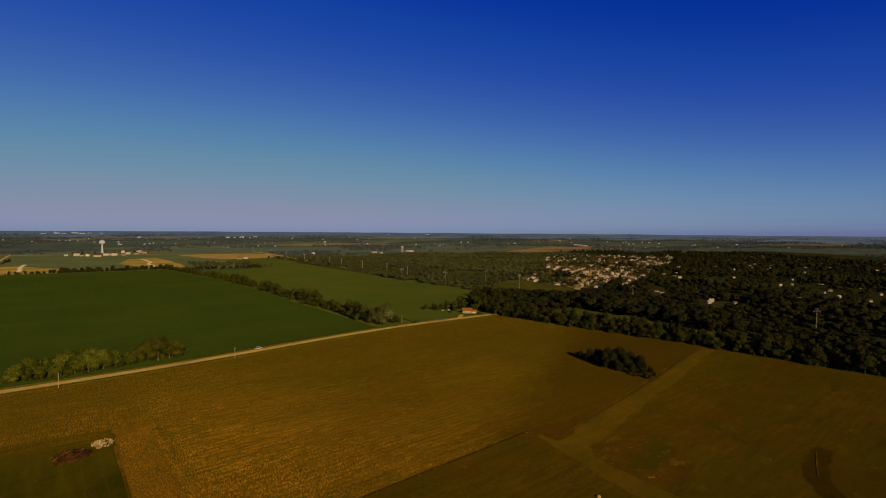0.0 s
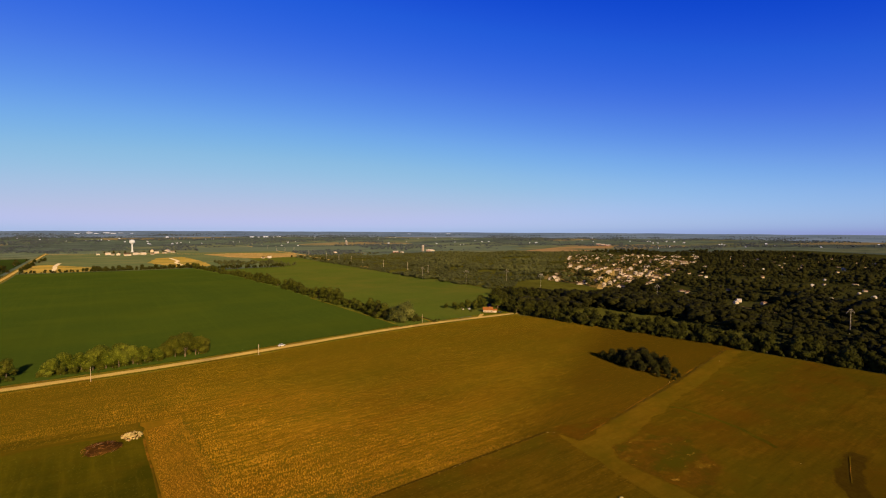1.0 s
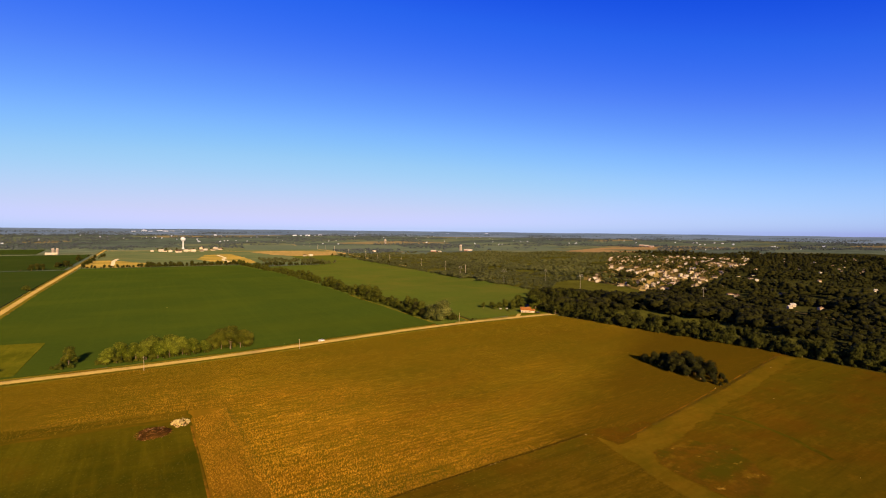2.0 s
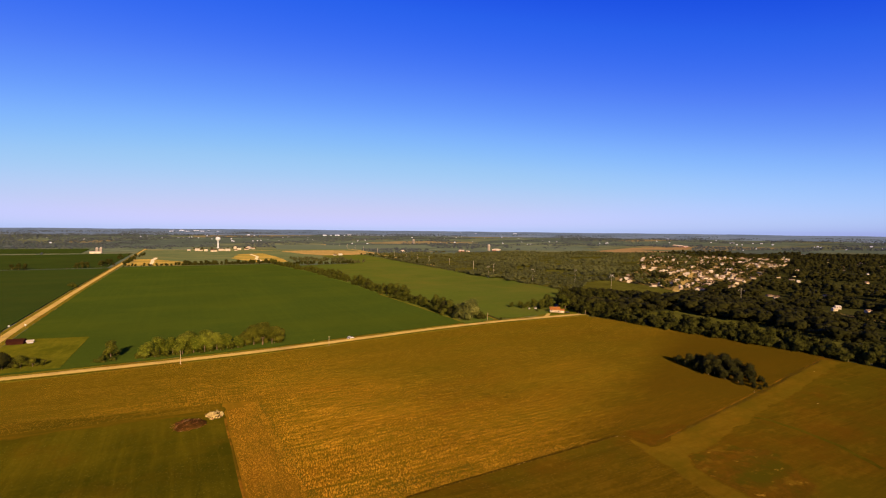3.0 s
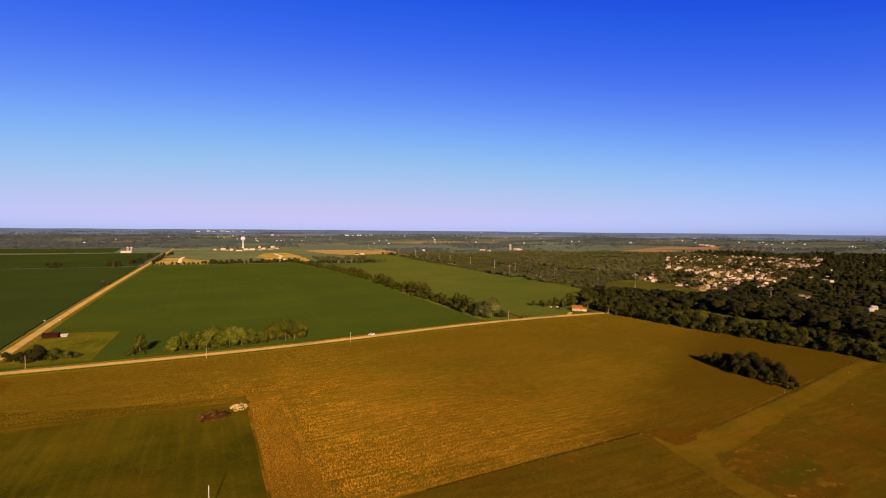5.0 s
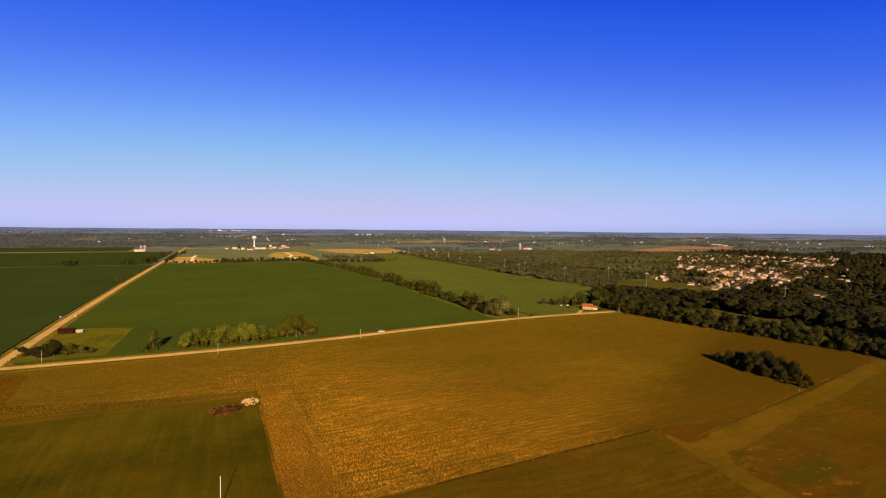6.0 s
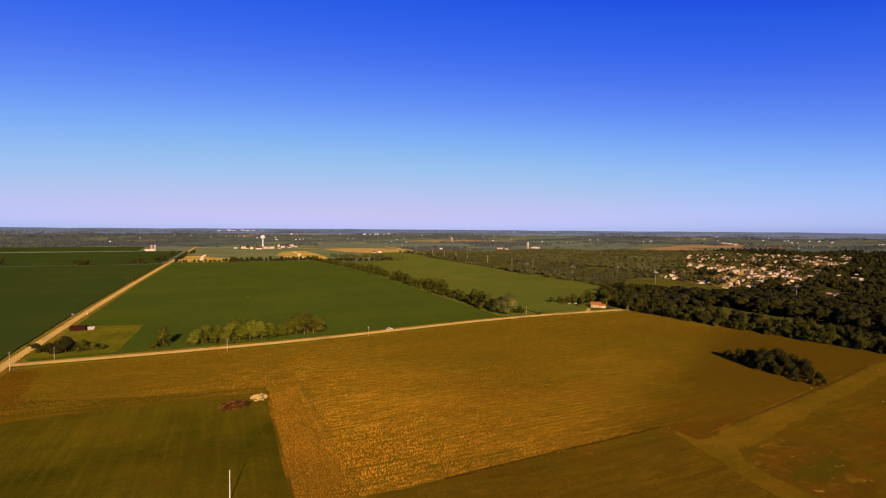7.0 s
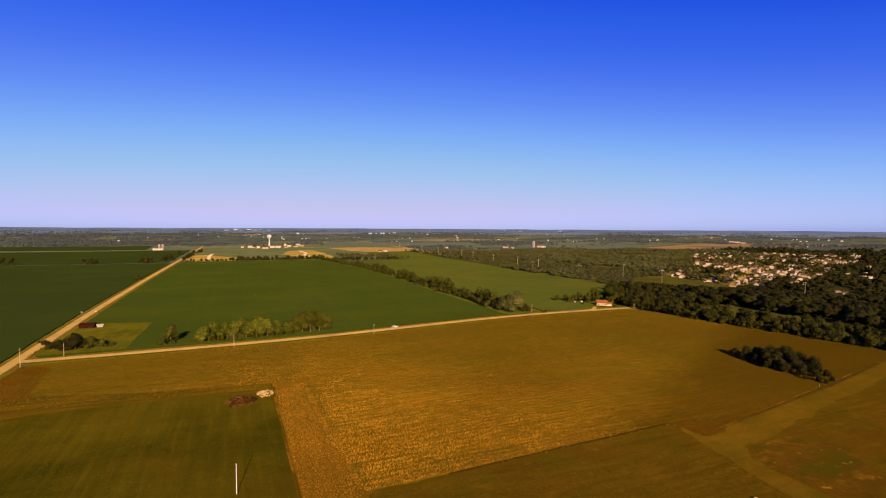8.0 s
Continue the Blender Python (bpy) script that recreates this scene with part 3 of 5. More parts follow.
slab("corner_soil", [(-83, 230), (-96, 262), (-93, 287), (-81, 279), (-78, 242), (-74, 232)], 0.13, M_EARTHY_RIM, "reddish brown bare corner beside the crossroads", "soil", fray=1.2, soft=3.0)
WEDGE = [(150, 111.6), (152.8, 101.6), (178, 106), (168, 107.6), (157, 111)]
slab("bare_corner", WEDGE, 0.135, M_EARTHY_RIM, "dark reddish bare corner of the crop field", "soil", fray=1.0, soft=3.2)
slab("meadow_rut", [(212.6, 101), (216.6, 94), (216.6, 84), (213.4, 69), (206.2, 54), (205.4, 54.4), (212.4, 69), (215.6, 84), (215.6, 93), (211.8, 100.6)], 0.066, M_RUT_RIM, "faint green rut across the meadow", "track", fray=0.5, soft=1.2)
ribbon("pale_rim", [(156, 101.5), (200, 109), (250, 117.5), (300, 126), (345, 133.5)], 0.15, 0.13, M_RIM, "pale straw rim along the crop field", "verge")
ribbon("lot_rim", [(19.2, 100), (19, 150), (18.8, 196)], 0.35, 0.14, M_RIM, "bare soil rim along the mown lot", "soil")
slab("dark_track", [(184, 20), (196, 28), (206, 31), (222, 33), (222, 36), (205, 35), (194, 32), (182, 24)], 0.08, M_TRACK_RIM, "dark curved wheel track in the meadow", "track", fray=0.5, soft=3.0)

ribbon("pale_wheel_mark", [(218, 36), (211, 34.4), (203, 32.2), (196, 30)], 0.22, 0.12, M_RIM, "pale bare wheel mark in the meadow", "track")
ribbon("field_ditch", [(60, 110.0), (80, 110.8), (102, 111.4), (125, 111.9), (147, 112.2)], 0.3, 0.17, M_DARKTRACK, "narrow dark ditch along the crop field", "ditch")

# ---- roads and verges ----
ROAD_A = [(-103, 300), (-60, 299), (0, 299), (35, 300), (60, 302), (95, 306), (145, 313), (190, 318), (235, 320), (290, 318), (335, 315)]
ROAD_B = [(-101, -300), (-101, 300), (-104, 460), (-105, 700), (-103, 1150), (-102, 1900)]
ribbon("verge_south_road", ROAD_A, 7.8, 0.14, M_VERGE, "golden grass verge along the country road", "verge")
ribbon("verge_west_road", ROAD_B, 6.0, 0.13, M_VERGE, "golden grass verge along the straight farm road", "verge")
ribbon("road_ditch", [(x, y - 5.2) for x, y in ROAD_A], 0.7, 0.2, M_LOT, "dark grassy ditch beside the country road", "ditch")
ribbon("road_south", ROAD_A, 2.8, 0.3, M_ROAD, "pale tan two lane country road", "road")
ribbon("road_west", ROAD_B, 2.6, 0.28, M_ROAD, "pale tan straight farm road", "road")

slab("bean_field_north", [(-93, 306), (60, 309), (140, 320), (210, 327), (209, 640), (202, 800), (190, 960), (165, 1050), (-95, 1062), (-98, 700), (-97, 460)], 0.6, M_BEAN,
     "dark green soybean field", "field", fray=0.6)
slab("grass_plot", [(-95, 308.5), (-54, 309), (-52, 391), (-95, 402)], 0.75, M_PLOT, "yellow green grass plot at the crossroads", "grass", fray=0.15)
slab("bean_field_east", [(212, 328), (296, 328), (342, 368), (430, 436), (446, 560), (450, 840), (464, 1050), (470, 1350), (345, 1330), (330, 1010), (214, 990), (212, 640)],
     0.6, M_BEAN2, "bright green soybean field beyond the hedgerow", "field", fray=0.6)
slab("bean_field_west", [(-700, 300), (-107, 300), (-111, 460), (-112, 700), (-110, 1040), (-700, 1060)], 0.6, M_BEAN_WEST, "dark green soybean field west of the road", "field", fray=0.6)
slab("bean_field_far_west", [(-900, 1075), (-117, 1060), (-116, 1590), (-900, 1560)], 0.6, M_BEAN_WEST, "dark green field beyond the western tree line", "field")
slab("house_yard", [(286, 326), (338, 322), (344, 352), (322, 368), (296, 352)], 0.4, M_PLOT, "yellow green yard round the farmhouse", "grass", fray=0.6)
slab("town_green", [(455, 450), (490, 374), (545, 363), (585, 430), (590, 500), (540, 520)], 0.3, M_GLADE, "olive green lawn beside the housing estate", "grass", fray=2.0)

slab("hedge_bank", [(207, 322), (226, 324), (220, 500), (219, 640), (214, 820), (178, 1056), (164, 1054), (200, 820), (208, 640)], 0.64, M_BEAN2, "rough grass under the hedgerow", "grass", fray=0.6)

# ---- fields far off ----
slab("green_field", [(-98, 1058), (200, 1046), (470, 1056), (560, 1780), (560, 1860), (-98, 1800)], 0.3, M_MIDGREEN_HAZED, "green field behind the tree line, haze-tinted", "field", fray=2.0)
slab("gold_field_west", [(-95, 1168), (-90, 1303), (-60, 1300), (17, 1165), (36, 1092), (12, 1076), (-48, 1080), (-93, 1090)], 0.5, M_GOLD, "ripe golden field beyond the bean field", "field", fray=2.0)
slab("gold_field_east", [(112, 1281), (146, 1465), (214, 1502), (224, 1300), (218, 1128), (193, 1078), (156, 1082)], 0.5, M_GOLD, "ripe golden field with pale bare spots", "field", fray=3.0)
slab("graded_site", [(288, 1612), (322, 1415), (369, 1318), (488, 1361), (555, 1575), (460, 1640), (340, 1648)], 0.5, M_SAND, "pale graded building site", "soil", fray=4.0)
slab("fallow_field", [(1340, 1310), (1366, 1160), (1663, 1150), (2060, 1400), (1760, 1470)], 0.8, M_RUST, "brown fallow field far off", "field", fray=4.0)
ribbon("road_far", [(-100, 1820), (40, 1800), (180, 1750), (285, 1640), (340, 1640)], 5.0, 0.5, M_SAND, "pale road far across the plain", "road")
ribbon("path_west", [(-50, 1350), (-54, 1250), (-50, 1194), (-51, 1110)], 3.2, 0.8, M_PALE, "pale dirt track in the golden field", "track")
ribbon("path_east", [(176, 1450), (180, 1304), (163, 1262), (166, 1150)], 3.2, 0.8, M_PALE, "pale dirt track in the golden field", "track")
ribbon("road_poles", [(575, 2264), (552, 1900), (548, 1572), (510, 1204), (488, 1020), (474, 880)], 2.4, 0.7, M_ROAD, "pale gravel road under the transmission poles", "road")
for k, poly in enumerate([[(300, 1760), (900, 1700), (1000, 2000), (350, 2150)], [(-800, 1680), (-240, 1640), (-260, 1950), (-850, 1950)],
                          [(560, 1380), (830, 1300), (860, 1390), (570, 1520)], [(1100, 1480), (1420, 1330), (1560, 1640), (1240, 1900)],
                          [(2450, 1500), (3000, 1300), (3300, 1800), (2600, 2000)]]):
    slab("green_field", poly, 0.6, M_BEAN_WEST if k == 1 else M_FARGREEN_HAZED, "dark green field far to the west" if k == 1 else "haze-tinted green field far across the plain", "field")

# ---- trees ----
ICO = None


def ico(sub):
    bm = bmesh.new()
    bmesh.ops.create_icosphere(bm, subdivisions=sub, radius=1.0)
    v = np.array([x.co[:] for x in bm.verts])
    f = np.array([[q.index for q in x.verts] for x in bm.faces])
    bm.free()
    return v, f


ICO1, ICO2 = ico(1), ico(2)


def crown_arrays(seed, lobes, spread, low, high, leaves, leaf, core=0.74, base=ICO1):
    """A crown of height 1: knobbly lobes inside, many small tilted leaf clumps outside."""
    r = np.random.default_rng(seed)
    V, F, n = [], [], 0
    cs = []
    for k in range(lobes):
        a = 2 * math.pi * (k / lobes + r.uniform(-0.08, 0.08))
        up = r.uniform(0.0, 1.0)
        reach = spread * (0.62 - 0.42 * up) * r.uniform(0.7, 1.15)
        size = spread * r.uniform(0.36, 0.55)
        cs.append((np.array([reach * math.cos(a), reach * math.sin(a), low + (high - low) * (0.18 + 0.62 * up)]), size))
    cs.append((np.array([0, 0, low + (high - low) * 0.55]), spread * 0.62))
    for c, s in cs:
        v = base[0] * (1 + r.uniform(-0.16, 0.16, (len(base[0]), 1))) * s * core
        v = v * np.array([1, 1, 0.85]) + c
        V.append(v)
        F.append(base[1] + n)
        n += len(v)
    for k in range(leaves):
        c, s = cs[r.integers(len(cs))]
        d = r.normal(size=3)
        d[2] = d[2] + 0.25
        d /= np.linalg.norm(d)
        p = c + d * s * r.uniform(0.75, 1.12) * np.array([1, 1, 0.85])
        if p[2] < low * 0.85 or p[2] > 1.02:
            continue
        t = np.cross(d, r.normal(size=3))
        t /= np.linalg.norm(t)
        u = np.cross(d, t)
        q = leaf * r.uniform(0.6, 1.4)
        tip = d * q * r.uniform(0.1, 0.6)
        ring = [p + t * q, p + u * q * r.uniform(0.5, 1), p - t * q * r.uniform(0.5, 1), p - u * q]
        V.append(np.array(ring + [p + tip]))
        F.append(np.array([[0, 1, 4], [1, 2, 4], [2, 3, 4], [3, 0, 4]]) + n)
        n += 5
    return np.concatenate(V), np.concatenate(F)


def make_tree(name, label, seed, height, spread, low, leaves, leaf, mat, lobes=8, group="", category="tree", stems=1, core=0.74):
    """A tree with tapered trunk, limbs and a leafy crown; base at its origin."""
    r = random.Random(seed)
    ob = empty(name, label, category, group)
    bm = bmesh.new()
    for s in range(stems):
        ox, oy = (r.uniform(-0.4, 0.4), r.uniform(-0.4, 0.4)) if stems > 1 else (0, 0)
        top = Vector((r.uniform(-0.04, 0.04) * height + ox * 2, r.uniform(-0.04, 0.04) * height + oy * 2, height * 0.62))
        mid = top * 0.5 + Vector((r.uniform(-0.2, 0.2), r.uniform(-0.2, 0.2), 0))
        base_r = 0.028 * height / stems ** 0.5
        rod(bm, (ox, oy, -0.3), mid, base_r, base_r * 0.7, 7)
        rod(bm, mid, top, base_r * 0.7, base_r * 0.3, 6)
        for k in range(5):
            a = 2 * math.pi * k / 5 + r.uniform(-0.4, 0.4)
            start = mid.lerp(top, r.uniform(0.0, 0.7))
            end = start + Vector((math.cos(a), math.sin(a), r.uniform(0.5, 1.0))) * spread * height * r.uniform(0.3, 0.5)
            rod(bm, start, end, base_r * 0.35, base_r * 0.12, 5)
    part("trunk", bm, M_BARK, ob)
    v, f = crown_arrays(seed, lobes, spread, low, 1.0, leaves, leaf, core)
    link_mesh("crown", v * height, f, mat, ob)
    return ob


def put_all(proto, spots):
    """The first spot takes the tree itself, the rest copies: x, y, scale."""
    r = random.Random(len(spots) * 13 + int(abs(spots[0][0])))
    for k, (x, y, s) in reversed(list(enumerate(spots))):
        m = pose(x, y, rise(x, y), 0, 0, r.uniform(0, 360)) @ Matrix.Diagonal((s * r.uniform(0.9, 1.1), s * r.uniform(0.9, 1.1), s, 1))
        if k == 0:
            proto.matrix_basis = m
        else:
            copy_thing(proto, m)


GROVE = "grove trees beside the road"
put_all(make_tree("broadleaf_tree", "light green broadleaf tree in the roadside grove", 11, 15.5, 0.5, 0.03, 2100, 0.032, M_LEAF_LIGHT, 9, GROVE),
        [(-14, 313, 0.68), (-1, 315, 0.76), (10, 314, 0.88), (23, 316, 0.8), (16, 313, 0.8), (35, 315, 0.576)])
put_all(make_tree("broadleaf_tree", "light green spreading tree in the roadside grove", 12, 15.0, 0.52, 0.03, 2100, 0.032, M_LEAF_LIGHT, 8, GROVE),
        [(4, 313, 0.848), (18, 321, 0.84), (-8, 320, 0.72), (8, 323, 0.8), (29, 318, 0.64)])
put_all(make_tree("broadleaf_tree", "olive green leaning tree at the grove's end", 13, 15.5, 0.56, 0.14, 2100, 0.032, M_LEAF_DRY, 8, GROVE, stems=2),
        [(45, 319, 0.85), (58, 319, 0.74), (51, 323, 0.9), (62, 322, 0.6), (40, 320, 0.6)])
put_all(make_tree("broadleaf_tree", "olive tree with a pale forked trunk at the grove's end", 19, 14.0, 0.5, 0.34, 1200, 0.034, M_LEAF_DRY, 6, GROVE, stems=3, core=0.6), [(50, 316, 0.92), (56, 317, 0.72)])
put_all(make_tree("grove_bush", "olive green bush under the grove trees", 18, 5.6, 0.62, 0.0, 360, 0.055, M_LEAF_DRY, 7, "bushes under the grove", "bush"),
        [(-16, 311.5, 0.7), (-10, 312, 0.9), (-4, 311.5, 0.8), (1, 312, 0.95), (7, 311.5, 0.9), (13, 312, 1.0), (19, 312.5, 0.9), (25, 313, 0.95), (31, 313.5, 0.8), (37, 314.5, 0.7), (61, 318, 0.7), (-19, 314, 0.7), (-12, 317, 0.95), (-5, 318, 0.9), (2, 318, 1.0), (11, 319, 1.0), (19, 318, 1.0), (26, 320, 0.9), (32, 318, 0.9), (42, 322, 0.9), (53, 322, 1.0), (59, 321, 0.7)])
PLOT = "trees on the grass plot"
put_all(make_tree("plot_tree", "dark green bushy tree on the grass plot", 14, 9.5, 0.5, 0.0, 620, 0.042, M_LEAF_WOOD, 8, PLOT), [(-80, 318, 1.15), (-87, 319, 0.8), (-95, 325, 0.72), (-91, 322, 0.62), (-84, 322, 0.85), (-76, 320, 0.7)])
put_all(make_tree("plot_tree", "brownish sparse small tree on the grass plot", 15, 7.0, 0.5, 0.06, 300, 0.05, M_LEAF_DRY, 6, PLOT, stems=2), [(-72, 317, 1.1), (-67, 318, 0.8), (-75, 320, 0.8), (-69, 321, 0.7), (-63, 319, 0.55)])
put_all(make_tree("plot_tree", "olive sparse tree at the bean field's edge", 16, 10.5, 0.34, 0.12, 620, 0.034, M_LEAF_DRY, 7, PLOT, core=0.4), [(-32, 317, 1.3), (-34, 319, 0.8)])
put_all(make_tree("bush", "dark green round bush beside the road", 17, 4.0, 0.75, 0.02, 160, 0.08, M_LEAF, 6, "roadside bushes", "bush"),
        [(-36, 313.5, 1.1), (-39, 314, 0.7), (-31, 314, 0.8), (-114, 727, 1.8), (-118, 735, 1.4), (-104.5, 345, 0.55), (300, 345, 0.7), (330, 324, 0.6)])

# hedgerow between the bean fields
r0 = random.Random(3)
line = []
y = 345.0
while y < 1060:
    x = 215 if y < 640 else 215 - (y - 640) * 0.035 if y < 820 else 209 - (y - 820) * 0.16
    if not (628 < y < 655 or 503 < y < 511):
        line.append((x + r0.uniform(-3, 3), y + r0.uniform(-2, 2), r0.uniform(0.7, 1.2) * (0.85 if y > 800 else 1.08) * (0.95 + 0.2 * math.sin(y * 0.055))))
    y += 4.6 if y < 620 else 5.6
HEDGE = "hedgerow trees between the fields"
fill = []
for x, y, q in line:
    if y < 900:
        fill.append((x + r0.uniform(-4.5, 2.5), y + 3 + r0.uniform(-1, 1), r0.uniform(0.9, 1.6)))
put_all(make_tree("hedge_bush", "dense green bush filling the hedgerow", 28, 5.2, 0.7, 0.0, 200, 0.08, M_LEAF, 6, "hedgerow bushes", "bush"), fill)
put_all(make_tree("hedgerow_tree", "dark green hedgerow tree between bean fields", 21, 12.5, 0.42, 0.08, 380, 0.048, M_LEAF, 7, HEDGE), line[0::3])
put_all(make_tree("hedgerow_tree", "deep green bushy hedgerow tree", 22, 11.0, 0.5, 0.05, 380, 0.05, M_LEAF, 8, HEDGE), line[1::3])
put_all(make_tree("hedgerow_tree", "olive green hedgerow tree", 23, 10.0, 0.48, 0.06, 360, 0.05, M_LEAF_WOOD, 7, HEDGE), line[2::3])
put_all(make_tree("hedgerow_tree", "tall grey green willow at the hedgerow's end", 24, 19.0, 0.52, 0.02, 1700, 0.03, M_LEAF_WILLOW, 12, HEDGE, core=0.86), [(221, 337, 1.0), (213, 341, 0.6), (217, 348, 0.75)])
# the three smallest bushes are added where a shadow lies beside the road
put_all(make_tree("hedge_bush", "dark low bush beside the willow, smallest ones stand for shadow", 35, 6.0, 0.6, 0.0, 300, 0.06, M_LEAF_EDGE, 7, "dark bushes by the road", "bush"), [(231, 335, 1.15), (227, 334, 0.8), (246, 327, 0.36), (241, 326.5, 0.3), (250, 328, 0.28)])
put_all(make_tree("farm_tree", "dark green shade tree behind the farmhouse", 25, 14.0, 0.42, 0.1, 460, 0.042, M_LEAF, 8, "farmhouse trees"),
        [(322, 352, 0.95), (336, 346, 1.05), (310, 362, 0.8), (342, 358, 1.1), (298, 368, 0.6), (330, 366, 1.0), (292, 374, 0.5), (304, 364, 0.6), (316, 357, 0.8), (311, 351, 0.45), (326, 342, 0.6), (297, 362, 0.4)])
put_all(make_tree("clump_tree", "very dark thicket tree amid the crop field", 26, 11.0, 0.54, 0.0, 480, 0.046, M_LEAF_WOOD, 9, "thicket in the crop field"),
        [(262.5, 150, 0.89), (266.5, 143, 0.99), (257.5, 144, 0.85), (260.5, 136, 0.8), (266.5, 132, 0.76), (255.5, 130, 0.55), (260.5, 126, 0.36), (254.5, 122, 0.27), (264.5, 156, 0.67), (270.5, 150, 0.76), (258.5, 154, 0.5), (262.5, 162, 0.65), (267.5, 160, 0.6), (256.5, 148, 0.76), (251.5, 126, 0.24), (252.5, 118, 0.21), (259.5, 119, 0.24), (264.5, 124, 0.36), (260.5, 168, 0.45), (254.5, 138, 0.59), (269.5, 139, 0.76), (254, 136, 0.42), (253.5, 145, 0.52), (256, 153, 0.5), (258, 161, 0.45), (253.5, 121, 0.24), (270, 147, 0.85), (266, 130, 0.67), (259, 126, 0.36), (255, 130, 0.42)])
north = []
for k in range(64):
    north.append((-90 + k * 4.1 + r0.uniform(-3, 3), 1068 + r0.uniform(-5, 6), r0.uniform(0.45, 1.2) * (0.7 if k < 24 else 1)))
for k in range(46):
    north.append((4 + k * 3.3 + r0.uniform(-2, 2), 1066 + r0.uniform(-5, 5), r0.uniform(0.35, 0.75)))
for k in range(26):
    north.append((r0.choice((-122, -116, -90, -86)) + r0.uniform(-7, 5), 1085 + k * 17 + r0.uniform(-9, 9), r0.uniform(0.5, 1.15)))
for k in range(26):
    north.append((196 + k * 5.4 + r0.uniform(-2, 2), 1002 + r0.uniform(-8, 8), r0.uniform(0.6, 1.0)))
for k in range(34):
    x = -650 + k * 16 + r0.uniform(-8, 8)
    north.append((x, 1052 + r0.uniform(-6, 6), r0.uniform(0.12, 0.4)))
for x, y, q in ((-240, 1052, 1.3), (-250, 1056, 1.1), (-232, 1056, 1.2), (-153, 1058, 1.4), (-146, 1060, 1.3), (-160, 1056, 1.2), (-130, 1100, 1.3), (-122, 1130, 1.4), (-90, 1150, 1.2), (-380, 1090, 1.5), (-368, 1095, 1.4), (-395, 1092, 1.3)):
    north.append((x, y, q))
for k in range(14):
    north.append((40 + k * 15 + r0.uniform(-6, 6), 1835 + r0.uniform(-55, 30), r0.uniform(0.5, 1.0)))
band = []
for k in range(70):
    u = r0.random()
    band.append((240 + 110 * u + r0.uniform(-25, 25), 1120 - 90 * u + r0.uniform(-22, 90), r0.uniform(0.7, 1.3)))
for k in range(16):
    north.append((470 + r0.uniform(-10, 10), 900 + k * 28 + r0.uniform(-9, 9), r0.uniform(0.5, 1.1)))
put_all(make_tree("tree_line_tree", "dark green tree in the line behind the bean fields", 27, 9.5, 0.55, 0.04, 160, 0.075, M_LEAF_EDGE, 6, "tree line behind the fields"), north)

put_all(make_tree("copse_tree", "olive green tree in the copse behind the field", 29, 9.5, 0.55, 0.03, 150, 0.075, M_LEAF_MID_HAZED, 6, "copse behind the field"), band)

# ---- the housing estate ----
TOWN = [(572, 398), (605, 366), (720, 398), (860, 455), (1020, 520), (1500, 690), (1650, 860), (1230, 1000), (980, 790), (800, 640), (620, 560), (588, 490)]


def gable(bm, w, d, z0, z1, over=0.5, thick=0.25):
    """A saddle roof with thickness and eaves, ridge along x."""
    w2, d2 = w / 2 + over, d / 2 + over
    for s in (-1, 1):
        a = [(-w2, s * d2, z0), (w2, s * d2, z0), (w2, 0, z1), (-w2, 0, z1)]
        lo = [bm.verts.new(p) for p in a]
        hi = [bm.verts.new((p[0], p[1], p[2] + thick)) for p in a]
        for q in (hi, list(reversed(lo))):
            f = bm.faces.new(q)
        for k in range(4):
            bm.faces.new((lo[k], lo[(k + 1) % 4], hi[(k + 1) % 4], hi[k]))
    bmesh.ops.recalc_face_normals(bm, faces=bm.faces[:])
    return bm


def walls(bm, w, d, h, ridge):
    """House walls with gable ends."""
    c = [(-w / 2, -d / 2), (w / 2, -d / 2), (w / 2, d / 2), (-w / 2, d / 2)]
    lo = [bm.verts.new((x, y, -0.3)) for x, y in c]
    hi = [bm.verts.new((x, y, h)) for x, y in c]
    e, g = bm.verts.new((-w / 2, 0, ridge)), bm.verts.new((w / 2, 0, ridge))
    bm.faces.new((lo[0], lo[1], hi[1], hi[0]))
    bm.faces.new((lo[2], lo[3], hi[3], hi[2]))
    bm.faces.new((lo[1], lo[2], hi[2], g, hi[1]))
    bm.faces.new((lo[3], lo[0], hi[0], e, hi[3]))
    return bm


